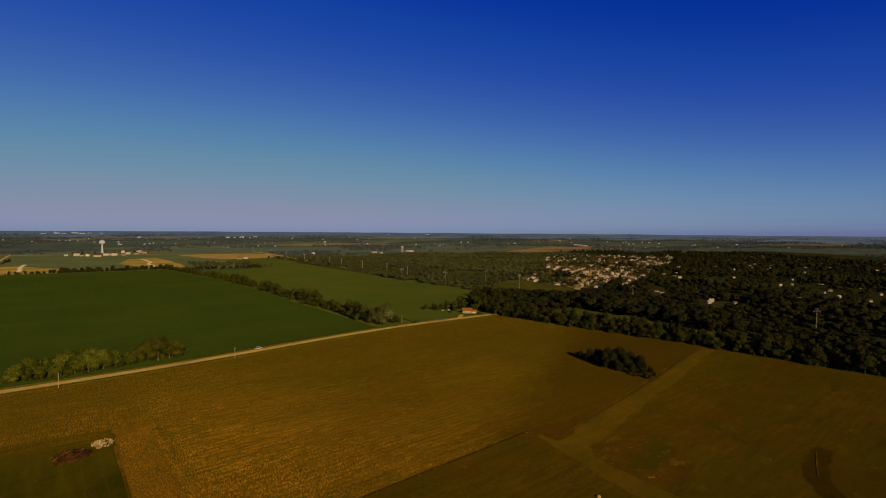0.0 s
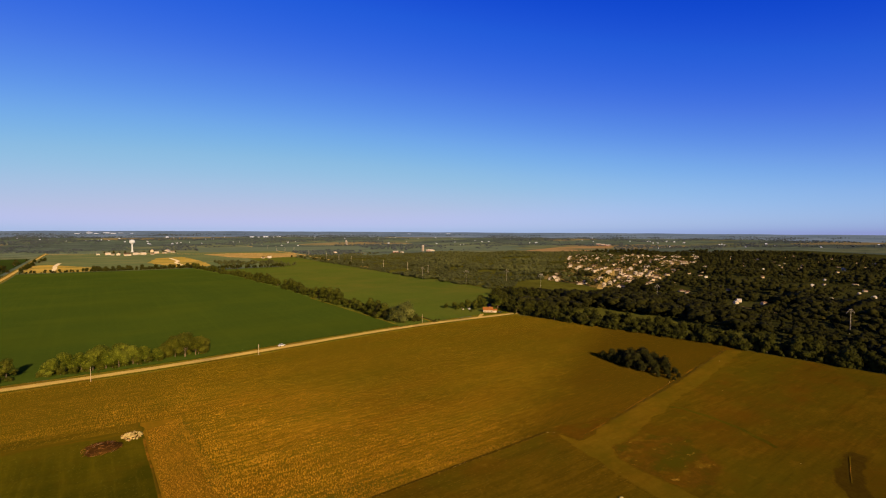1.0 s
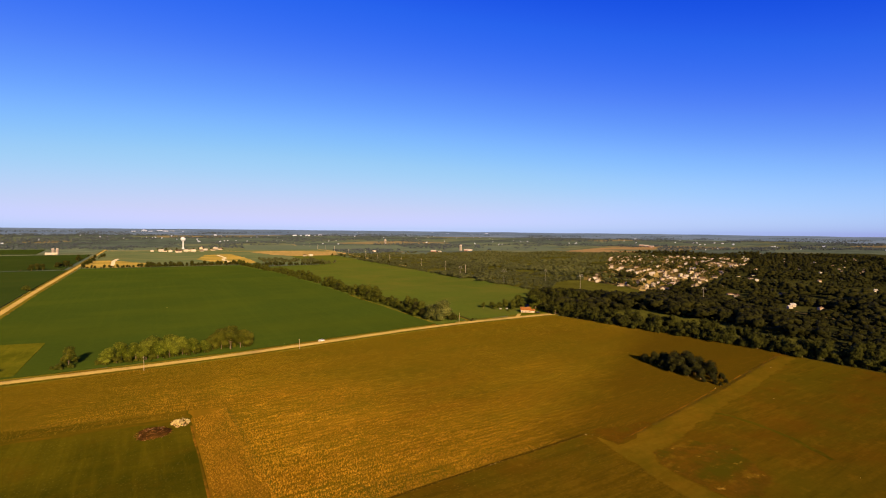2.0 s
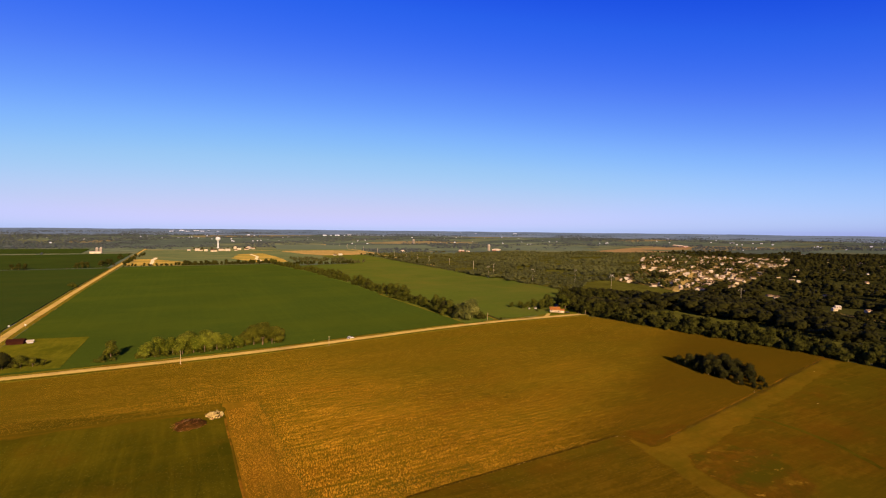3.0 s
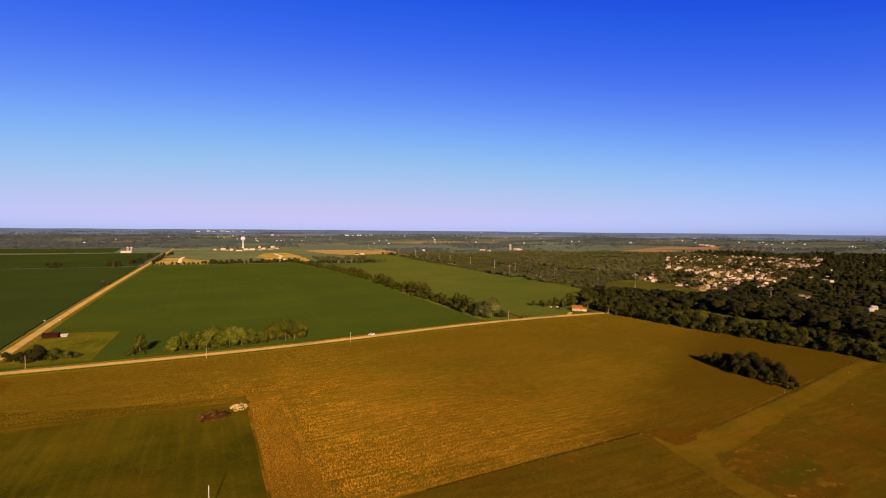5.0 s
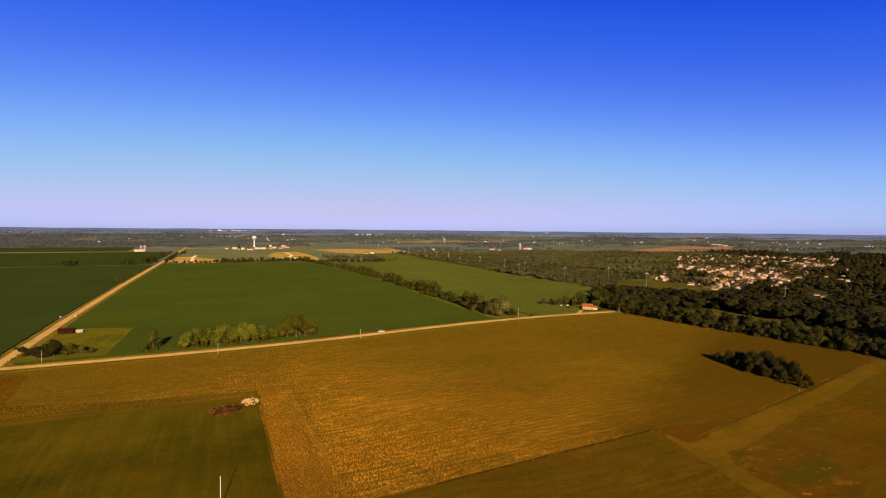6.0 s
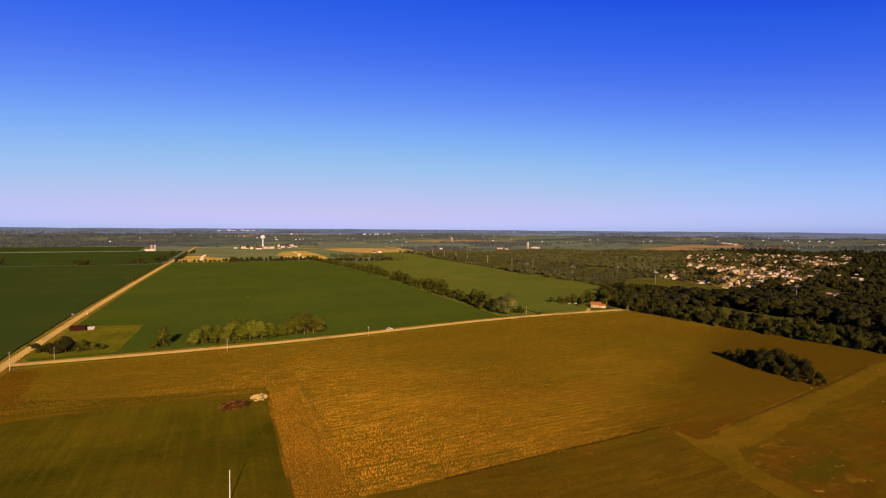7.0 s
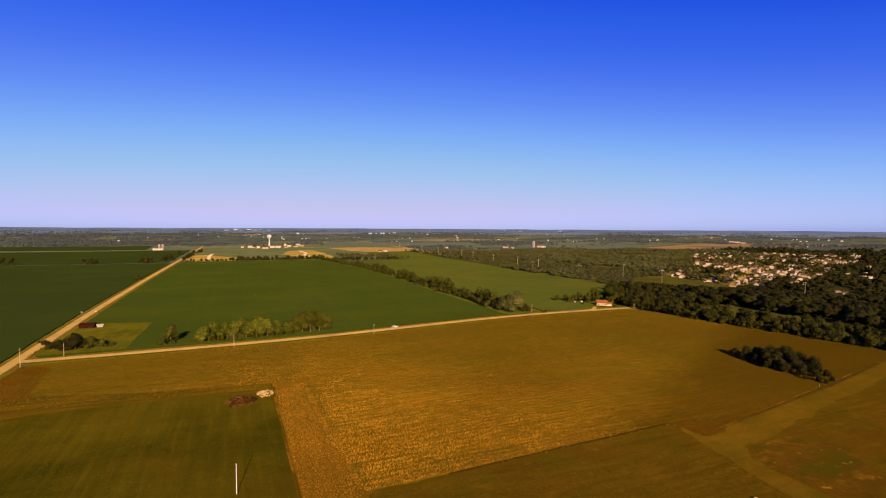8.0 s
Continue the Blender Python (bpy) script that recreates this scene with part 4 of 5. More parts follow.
def make_house(label, w, d, h, ridge, wall_mat, roof_mat, wing=0.0, group="", name="house", chimney=True):
    ob = empty(name, label, "house", group)
    part("wall", walls(bmesh.new(), w, d, h, ridge), wall_mat, ob)
    part("roof", gable(bmesh.new(), w, d, h - 0.15, ridge), roof_mat, ob)
    n = 2 if group else max(2, int(w / 4))
    for k in range(n):
        x = -w / 2 + (k + 0.5) * w / n
        for s in ((-1,) if group else (-1, 1)):
            for z in ((1.0, 3.8) if h > 4.5 else (1.0,)):
                if k == 1 and s < 0 and z < 2:
                    box_part("door", (x - 0.5, x + 0.5, -d / 2 - 0.08, -d / 2 + 0.05, 0.1, 2.2), M_DOOR, ob)
                else:
                    win = box_part("window", (x - 0.75, x + 0.75, s * d / 2 - 0.07, s * d / 2 + 0.07, z - 0.05, z + 1.35), M_GLASS if group else M_WHITE, ob)
                    if not group:
                        box_part("pane", (x - 0.65, x + 0.65, s * d / 2 - 0.09, s * d / 2 + 0.09, z + 0.05, z + 1.25), M_GLASS, win)
    if wing:
        part("garage_wall", walls(bmesh.new(), wing, d * 0.8, 2.8, 4.2), wall_mat, ob).location = (w / 2 + wing / 2 - 0.05, -d * 0.15, 0)
        part("garage_roof", gable(bmesh.new(), wing, d * 0.8, 2.65, 4.2), roof_mat, ob).location = (w / 2 + wing / 2, -d * 0.15, 0)
        box_part("garage_door", (w / 2 + 0.8, w / 2 + wing - 0.8, -d * 0.55 - 0.06, -d * 0.55 + 0.06, 0, 2.3), M_WHITE, ob)
    if chimney:
        box_part("chimney", (w * 0.2, w * 0.2 + 0.8, 0.3, 1.1, h, ridge + 0.9), M_BRICK, ob, "", 0.05)
    return ob


hr = random.Random(5)
spots = []
for i in range(-4, 60):
    for j in range(-14, 30):
        a = radians(33)
        u, v = i * 18 + hr.uniform(-4, 4), j * 25 + (j % 2) * -5 + 10 * math.sin(i * 0.45) + hr.uniform(-4, 4)
        x, y = 515 + u * math.cos(a) - v * math.sin(a), 380 + u * math.sin(a) + v * math.cos(a)
        if inside(np.array([x]), np.array([y]), TOWN)[0] and hr.random() < (0.68 if x < 860 else 0.4) and 0.35 + noise.noise((x * 0.009, y * 0.009, 2.2)) > 0:
            spots.append((x, y, -45 + hr.choice((0, 90, 180, 270)) + hr.uniform(-6, 6)))
LONE = len(spots)
for x, y in ((881, 411), (849, 385), (629, 312), (616, 297), (696, 282), (592, 202), (574, 222), (590, 226), (695, 171), (1207, 367), (1439, 377), (1445, 405), (1229, 403), (930, 330), (1012, 225), (760, 240)):
    spots.append((x, y, hr.uniform(-55, -15)))
for _ in range(260):
    x, y = hr.uniform(700, 1900), hr.uniform(60, 900)
    if y < 0.62 * x and all((x - q[0]) ** 2 + (y - q[1]) ** 2 > 900 for q in spots):
        spots.append((x, y, hr.choice((0, 180)) + hr.uniform(-60, -10)))
ESTATE = "houses of the estate"
kinds = [make_house("white sided house with a brown shingle roof", 12, 8.5, 5.6, 8.6, M_WHITE, M_ROOF, 6, ESTATE, "estate_house", False),
         make_house("cream sided house with a shingle roof", 13, 9, 5.4, 8.4, M_CREAM, M_ROOF, 0, ESTATE, "estate_house"),
         make_house("tan sided low house with a shingle roof", 15, 9, 3.0, 5.6, M_TAN, M_ROOF, 6, ESTATE, "estate_house"),
         make_house("white two storey house with a pale roof", 11, 9, 5.8, 8.9, M_WHITE, M_ROOF_WHITE, 0, ESTATE, "estate_house", False)]
HOUSES = np.array([(q[0], q[1]) for q in spots])
for i, (x, y, a) in reversed(list(enumerate(spots))):
    lone = i >= LONE
    k = i if i <= 3 else hr.choice((0, 1, 2, 3)) if lone else hr.choice((0, 0, 0, 1, 1, 2, 3, 3))
    m = pose(x, y, rise(x, y), 0, 0, a) @ Matrix.Scale(hr.uniform(0.28, 0.44) if lone else hr.uniform(0.42, 0.6), 4)
    if i > 3:
        copy_thing(kinds[k], m)
    else:
        kinds[k].matrix_basis = m
for q in (((560, 388), (640, 440), (760, 505), (900, 600), (1400, 700)), ((600, 500), (660, 430), (700, 390)), ((700, 560), (790, 450)), ((800, 630), (880, 510)), ((960, 780), (1050, 560))):
    ribbon("street", list(q), 4.0, 0.2, M_ROAD, "pale concrete street in the housing estate", "road")

slab("estate_lawns", TOWN, 0.16, M_ESTATE, "tan lawns and plots of the housing estate", "grass", fray=4.0)

# ---- woods ----
EDGE = [(328, 318), (333, 267), (340, 224), (347, 188), (354, 150), (357, 100), (361, 40), (380, -60), (420, -250), (1800, -300),
        (2300, 700), (1500, 1150), (1100, 1330), (860, 1380), (560, 1400), (485, 1360), (462, 1050), (452, 840), (444, 620), (436, 450), (400, 420), (350, 372)]


def low_tree(seed, leaves, lobes=5, leaf=0.09):
    v, f = crown_arrays(seed, lobes, 0.46, 0.08, 1.0, leaves, leaf, 0.85, ICO1)
    return v, f


def free_spots(poly, step, keep, seed, clear=11.0):
    g = np.random.default_rng(seed)
    xs, ys = [p[0] for p in poly], [p[1] for p in poly]
    n = int((max(xs) - min(xs)) * (max(ys) - min(ys)) / step ** 2)
    px, py = g.uniform(min(xs), max(xs), n), g.uniform(min(ys), max(ys), n)
    ok = inside(px, py, poly) & (g.random(n) < keep)
    px, py = px[ok], py[ok]
    far = np.ones(len(px), bool)
    for hx, hy in HOUSES:
        d = math.hypot(hx, hy + 14)
        wx, wy = hx / d, (hy + 14) / d
        along = (px - hx) * wx + (py - hy) * wy
        across = np.abs(-(px - hx) * wy + (py - hy) * wx)
        far &= ~((across < clear) & (along > -clear * 3.2) & (along < clear))
    return px[far], py[far]


def wood(name, poly, step, keep, seed, tall, mat, label, template, skip=None, clear=11.0, broad=1.0):
    px, py = free_spots(poly, step, keep, seed, clear)
    if skip is not None:
        ok = ~skip(px, py)
        px, py = px[ok], py[ok]
    g = np.random.default_rng(seed + 1)
    n = len(px)
    h = tall * (0.35 + 0.75 * g.random(n) ** 1.3) * (0.85 + 0.3 * np.sin(px * 0.021 + 1.3 * np.sin(py * 0.017)))
    w = h * g.uniform(1.0, 1.75, n) * broad
    z = np.array([rise(a, b) for a, b in zip(px, py)])
    ob = scatter(name, *template, np.stack([px, py, z - 0.3], 1), np.stack([w, w, h], 1), g.uniform(0, 6.28, n), mat)
    return tagged(ob, label, "woods", "", "stuff")


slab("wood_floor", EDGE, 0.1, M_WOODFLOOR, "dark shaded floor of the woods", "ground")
slab("wood_glades", [(440, 455), (545, 440), (640, 540), (900, 800), (1400, 860), (1450, 1130), (1100, 1310), (860, 1365), (560, 1385), (490, 1350), (464, 1050), (454, 840), (446, 620)], 0.14, M_GLADE, "olive grass glades among the woods", "grass")
slab("lane_grass", [(392, 70), (402, 90), (414, 165), (426, 215), (426, 294), (364, 294), (372, 220), (382, 150)], 0.14, M_GLADE, "olive grass lane between belt and woods", "grass", fray=1.0)
LOWA, LOWB, LOWC = low_tree(41, 46, 5, 0.1), low_tree(42, 12, 3, 0.14), low_tree(44, 26, 3, 0.12)


def belt(py):
    """The back of the tree belt along the fields."""
    return 389 - 0.14 * (py - 100)


def front(px, py):
    """The belt of single trees along the fields."""
    return ((px < belt(py) + np.maximum(0, 60 - py) * 0.3) & (py < 345)) | ((py >= 345) & (py < 430) & (px < 420))


def corridor(px, py):
    """Gaps in the woods: a grassy lane behind the belt and the road with trailers."""
    lane = (px >= belt(py)) & (px < 424 - 0.2 * np.maximum(0, 215 - py)) & (py > 60) & (py < 292)
    return lane | ((py > 60) & (py < 190) & (np.abs(px - 548 + 0.22 * np.maximum(0, py - 127)) < 9 - 0.03 * py))


def in_town(px, py):
    return inside(px, py, TOWN) & (np.random.default_rng(9).random(len(px)) < 0.62)


wood("north_woods", [(640, 420), (640, 900), (470, 1360), (436, 640), (436, 450), (520, 400)], 5.6, 1.0, 55, 7.0, M_LEAF_MID_HAZED,
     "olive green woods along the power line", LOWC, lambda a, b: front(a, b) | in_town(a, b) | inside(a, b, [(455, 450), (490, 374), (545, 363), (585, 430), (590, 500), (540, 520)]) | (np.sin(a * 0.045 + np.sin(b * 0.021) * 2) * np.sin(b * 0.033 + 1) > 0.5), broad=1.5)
wood("far_north_woods", [(640, 500), (1400, 800), (1500, 1150), (1100, 1330), (860, 1380), (560, 1400), (485, 1360), (640, 900)], 10.0, 1.0, 56, 7.5, M_LEAF_MID_HAZED,
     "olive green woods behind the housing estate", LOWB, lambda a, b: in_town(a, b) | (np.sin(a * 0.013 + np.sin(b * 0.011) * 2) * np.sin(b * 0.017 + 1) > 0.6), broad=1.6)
wood("near_woods", [(375, -130), (640, -150), (640, 420), (520, 400), (436, 450), (400, 420), (350, 372), (328, 318), (380, 100)], 7.6, 1.0, 51, 13.5, M_LEAF_WOOD,
     "dense dark green deciduous woods", LOWA, lambda a, b: front(a, b) | corridor(a, b) | in_town(a, b) | inside(a, b, [(455, 450), (490, 374), (545, 363), (585, 430), (590, 500), (540, 520)]))
wood("middle_woods", [(640, -120), (1500, -60), (2100, 700), (1500, 1150), (1400, 800), (640, 500)], 13.5, 1.0, 52, 12.5, M_LEAF_WOOD,
     "dark green woods round the housing estate", LOWB, in_town)
wood("garden_trees", TOWN, 10, 0.8, 57, 6.8, M_LEAF_EDGE, "small green garden trees among the houses", LOWB, lambda a, b: np.min(np.hypot(a[:, None] - HOUSES[None, :, 0], b[:, None] - HOUSES[None, :, 1]), 1) < 6, 2.0)
px, py = free_spots(EDGE, 7.0, 1.0, 53)
ok = front(px, py)
px, py = px[ok], py[ok]
near = np.argsort(np.abs(py - 240))[:299]
hs = np.random.default_rng(54)
edge_spots = [(float(px[k]), float(py[k]), float(hs.uniform(0.56, 0.92))) for k in near]
WOODS = "trees at the edge of the woods"
put_all(make_tree("wood_tree", "dark green deciduous tree at the wood's edge", 31, 14.5, 0.48, 0.03, 250, 0.05, M_LEAF_EDGE, 8, WOODS), edge_spots[0::3])
put_all(make_tree("wood_tree", "dark round crowned tree at the wood's edge", 32, 13.0, 0.56, 0.03, 250, 0.054, M_LEAF_EDGE, 8, WOODS), edge_spots[1::3])
put_all(make_tree("wood_tree", "olive green tree at the wood's edge", 33, 12.0, 0.52, 0.03, 240, 0.054, M_LEAF_EDGE, 7, WOODS), edge_spots[2::3])

shrubs = []
for (x0, y0), (x1, y1) in zip(EDGE[0:8], EDGE[1:9]):
    steps = int(math.hypot(x1 - x0, y1 - y0) / 4.5)
    for k in range(steps):
        shrubs.append((x0 + (x1 - x0) * k / steps + float(hs.uniform(0, 5)), y0 + (y1 - y0) * k / steps + float(hs.uniform(-1.5, 1.5)), float(hs.uniform(0.6, 1.5))))
put_all(make_tree("wood_shrub", "dense dark green shrub along the wood's edge", 34, 4.6, 0.75, 0.0, 130, 0.09, M_LEAF_EDGE, 5, "shrubs along the woods", "bush"), shrubs)

# far trees: patches and rows across the plain
fr = np.random.default_rng(61)
ax, ay = [], []
while len(ax) < 21000:
    d = 1150 + 3200 * fr.random(4000) ** 0.75
    a = fr.uniform(radians(-28), radians(92), 4000)
    x, y = d * np.sin(a), d * np.cos(a) - 14
    for q, w in zip(x, y):
        v = noise.noise((q * 0.0022, w * 0.0032, 1.7)) + 0.6 * noise.noise((q * 0.008, w * 0.011, 4.2))
        row = abs((w + 60 * math.sin(q * 0.004)) % 410 - 205) < 9 or abs(q % 640 - 320) < 7
        if v > 0.16 - 0.22 * min(1.0, max(0.0, (150 - q) / 400)) * (w > 1600) - 0.1 * (w > 2300) or (row and v > -0.25):
            ax.append(q)
            ay.append(w)
ax, ay = np.array(ax), np.array(ay)
clear = np.zeros(len(ax), bool)
for poly in (EDGE, [(-120, 1000), (480, 1000), (590, 1790), (-120, 1900)], [(-900, 1060), (-116, 1060), (-116, 1590), (-900, 1560)], [(1300, 1320), (1366, 1140), (1663, 1130), (2080, 1400), (1760, 1480)],
             [(300, 1760), (900, 1700), (1000, 2000), (350, 2150)], [(-800, 1680), (-240, 1640), (-260, 1950), (-850, 1950)], [(60, 1800), (190, 1800), (190, 1950), (60, 1950)]):
    clear |= inside(ax, ay, poly)
ax, ay = ax[~clear], ay[~clear]
az = np.array([rise(p, q) for p, q in zip(ax, ay)])
hh = fr.uniform(3, 9, len(ax))
ww = hh * fr.uniform(1.0, 1.9, len(ax))
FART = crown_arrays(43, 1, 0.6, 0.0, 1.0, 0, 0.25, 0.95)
ob = scatter("far_woods", *FART, np.stack([ax, ay, az - 0.5], 1), np.stack([ww, ww, hh], 1), fr.uniform(0, 6.28, len(ax)), M_LEAF_FAR_HAZED)
tagged(ob, "distant dark tree rows and woodlots across the plain, haze-tinted", "woods", "", "stuff")

# ---- crop tufts in rows, tall enough to throw shade ----
TUFT_V = [(-0.55, -0.3, 0), (0.55, -0.35, 0), (0.0, 0.6, 0), (0.05, 0.0, 1)]
TUFT_F = [(0, 1, 3), (1, 2, 3), (2, 0, 3)]


def tufts(name, poly, row, step, keep, height, width, mat, label, category, limit=None):
    xs, ys = [p[0] for p in poly], [p[1] for p in poly]
    gx, gy = np.meshgrid(np.arange(min(xs), max(xs), step), np.arange(min(ys), max(ys), row))
    px = gx.ravel() + rng.uniform(-0.5, 0.5, gx.size) * step
    py = gy.ravel() + rng.uniform(-0.17, 0.17, gx.size) * row
    thin = 0.5 + 0.5 * np.sin(px * 0.05 + 2 * np.sin(py * 0.06)) * np.sin(py * 0.043 + 1.1)
    ok = inside(px, py, poly) & (rng.random(px.size) < keep * (0.6 + 0.4 * thin))
    grow = np.ones(len(px)) if limit is None else limit(px, py)
    ok &= grow > 0.12
    px, py, grow = px[ok], py[ok], grow[ok]
    n = len(px)
    h = height * rng.uniform(0.5, 1.4, n) * grow
    w = width * rng.uniform(0.6, 1.4, n) * grow
    ob = scatter(name, TUFT_V, TUFT_F, np.stack([px, py, np.full(n, 0.1)], 1), np.stack([w * 1.3, w, h], 1), rng.uniform(0, 6.28, n), mat)
    return tagged(ob, label, category, "", "stuff")


def crop_cover(a, b):
    """How the crop stands: thinning towards the road, in broken dashes along the rows."""
    g = np.random.default_rng(71)
    cells = g.random((400, 160))
    dash = cells[(b / 1.5).astype(int) % 400, (a / 4.5 + 3 * np.sin(b)).astype(int) % 160]
    patch = 0.5 + 0.5 * np.sin(a * 0.031 + 1.9 * np.sin(b * 0.045)) * np.sin(b * 0.052 + 0.4 * np.sin(a * 0.06))
    line = 0.5 + 0.5 * np.cos(2 * math.pi * (b - 0.3 * np.sin(a * 0.02)) / 2.7)
    bare = inside(a, b, WEDGE)
    stand = np.where(bare, 0.5, 1.0) * np.clip(1.38 - 0.006 * a - 0.003 * np.maximum(b - 130, 0), 0.26 + 0.14 * np.clip((b - 150) / 60, 0, 1), 1) * np.clip((a + 115) / 130, 0.35, 1)
    return stand * np.clip(0.05 + 0.6 * dash + 0.3 * patch + 0.3 * line, 0, 1.15)


tufts("crop_rows", MAIN, 0.675, 0.32, 0.95, 0.6, 0.235, M_TUFT, "rows of low golden crop plants", "crops", crop_cover)
tufts("strip_stubble", [(20, 105), (35, 108), (36, 145), (33, 211), (20, 203)], 0.7, 0.45, 0.85, 0.24, 0.32, M_STRAW, "rust coloured stubble on the bare strip", "stubble")
tufts("headland_stubble", [(17, 219), (0, 221), (-30, 224), (-93, 243), (-93, 219), (-40, 213), (0, 210), (17, 206)], 0.9, 0.6, 0.6, 0.2, 0.3, M_DULLSTRAW, "dull olive stubble on the bare strip", "stubble")
tufts("weeds", [(55, 116), (60, 122.5), (72, 121), (84, 118.5), (90, 121), (85, 114), (70, 116), (58, 114)], 0.45, 0.45, 0.32, 0.32, 0.34, M_WEED, "dark green weeds in the crop field", "weeds")
tufts("strip_weeds", [(32, 142), (35, 150), (34.5, 160), (31.5, 158)], 0.5, 0.5, 0.5, 0.2, 0.45, M_WEED, "green weeds at the strip's edge", "weeds")
tufts("edge_weeds", [(36.2, 112), (38.4, 112), (36.5, 150), (34.6, 208), (32.8, 208), (34.4, 150)], 0.5, 0.45, 0.35, 0.4, 0.4, M_WEED, "green weeds along the crop field's edge", "weeds")
tufts("margin_stubble", [(38, 111), (60, 110.5), (102, 112), (140, 112.5), (138, 114), (104, 117), (84, 115), (60, 116), (38, 119)], 0.6, 0.4, 0.6, 0.2, 0.34, M_STRAW, "rust coloured stubble on the field margin", "stubble")
tufts("ditch_grass", [(60, 109.4), (102, 110.6), (148, 111.2), (148, 112), (102, 111.6), (60, 110.2)], 0.35, 0.7, 0.5, 0.3, 0.4, M_MEADTUFT, "dark grass tufts in the field ditch", "grass")

M_LOTTUFT = foliage("lot_tuft", (0.0396, 0.033, 0.000945), (0.077, 0.0605, 0.00168), (0.132, 0.0946, 0.00294))
tufts("lot_grass", [(-90, 60), (17, 60), (17, 203), (-90, 206)], 1.0, 0.8, 0.55, 0.09, 0.34, M_LOTTUFT, "short uneven grass on the mown lot", "grass")
tufts("meadow_grass", [(40, 70), (138, 60), (140, 66), (147, 96), (148, 110.5), (102, 109.8), (60, 108.5), (40, 108)], 1.1, 0.8, 0.5, 0.1, 0.3, M_MEADTUFT, "short dry grass on the meadow", "grass")
tufts("plot_weeds", [(-100, 308), (-60, 309), (-58, 345), (-98, 350)], 1.2, 1.2, 0.5, 0.6, 0.9, M_WEED, "rough green weeds on the grass plot", "weeds")


def fringe(name, line, spread, density, height, width, mat, label, category):
    """Tufts strewn along a boundary, thinning out to both sides."""
    px, py = [], []
    for (x0, y0), (x1, y1) in zip(line, line[1:]):
        d = math.hypot(x1 - x0, y1 - y0)
        n = int(d * density)
        u, o = rng.random(n), rng.normal(0, spread, n)
        px.append(x0 + (x1 - x0) * u - (y1 - y0) / d * o)
        py.append(y0 + (y1 - y0) * u + (x1 - x0) / d * o)
    px, py = np.concatenate(px), np.concatenate(py)
    n = len(px)
    q = rng.uniform(0.5, 1.4, n)
    ob = scatter(name, TUFT_V, TUFT_F, np.stack([px, py, np.full(n, 0.08)], 1), np.stack([width * q, width * q, height * q], 1), rng.uniform(0, 6.28, n), mat)
    return tagged(ob, label, category, "", "stuff")


M_SWATHTUFT = foliage("swath_tuft", (0.05, 0.034, 0.0012), (0.08, 0.048, 0.0018), (0.125, 0.07, 0.004))
fringe("field_edge_grass", [(152, 101), (195, 107.5), (246, 115), (300, 125), (345, 133)], 0.7, 12, 0.1, 0.4, M_SWATHTUFT, "dry grass tufts along the crop field", "grass")

# ---- water tower and far buildings ----
def water_tower(x, y):
    ob = empty("water_tower", "white water tower with a round tank on a slender stem", "water tower", "", x, y, rise(x, y))
    part("stem", turned(bmesh.new(), [(4.2, -0.5), (3.2, 2), (2.2, 6), (2.0, 24), (2.6, 28)]), M_TANK, ob)
    part("tank", turned(bmesh.new(), [(2.6, 27.5), (5.5, 29), (7.8, 32), (8.2, 35), (7.2, 38), (4.5, 40.2), (1.2, 41.2), (0.4, 41.3)]), M_TANK, ob)
    part("hatch", turned(bmesh.new(), [(0.7, 41.2), (0.7, 42), (0.2, 42.2)], 10), M_TANK, ob)


water_tower(121, 1915)


def make_shed(name, label, w, d, h, ridge, wall_mat, roof_mat, group=""):
    ob = empty(name, label, "building", group)
    part("wall", walls(bmesh.new(), w, d, h, ridge), wall_mat, ob)
    part("roof", gable(bmesh.new(), w, d, h - 0.1, ridge, 0.4), roof_mat, ob)
    box_part("door", (-1.6, 1.6, -d / 2 - 0.1, -d / 2 + 0.05, 0, min(h - 0.4, 3.6)), M_ROOF_RED if wall_mat is M_ROOF_RED else M_GREY, ob)
    return ob


def put_things(proto, rows):
    for k, (x, y, turn, s) in reversed(list(enumerate(rows))):
        m = pose(x, y, rise(x, y), 0, 0, turn) @ Matrix.Scale(s, 4)
        if k == 0:
            proto.matrix_basis = m
        else:
            copy_thing(proto, m)


br = random.Random(8)
put_things(make_shed("farm_building", "white farm building under the water tower", 17, 11, 6, 9, M_WHITE, M_ROOF_WHITE, "white farm buildings"),
           [(49, 1722, 5, 0.8), (73, 1688, 80, 0.8), (116, 1702, 0, 0.75), (136, 1696, 10, 0.8), (177, 1765, 0, 0.7), (216, 1838, 60, 1.0), (400, 1330, 20, 0.6), (668, 1506, 20, 0.6), (25, 1730, 0, 0.5)])
put_things(make_shed("farm_building", "white farm building with a dark shingle roof", 18, 10, 4.5, 9, M_WHITE, M_ROOF, "white farm buildings"),
           [(93, 1650, 5, 0.95), (160, 1700, 10, 0.5), (174, 1870, 85, 1.1), (199, 1758, 20, 0.7), (228, 1810, 0, 0.7), (384, 1330, 0, 0.5), (60, 1705, 0, 0.5), (126, 1720, 90, 0.6)])
put_things(make_shed("horizon_building", "long white hall on the horizon", 46, 18, 10, 12, M_FARWHITE, M_FARWHITE, "white halls on the horizon"),
           [(-62, 4200, 4, 0.62), (8, 4320, -3, 0.75), (48, 4230, 2, 0.55), (110, 4350, 0, 0.8), (150, 4250, -2, 0.7), (196, 4330, -6, 0.6), (258, 4240, 0, 0.5), (902, 3420, -14, 0.55), (985, 3390, -16, 0.65), (1096, 3460, -18, 0.55), (2310, 3650, -30, 0.6), (2630, 3500, -35, 0.65)])
far_rows = []
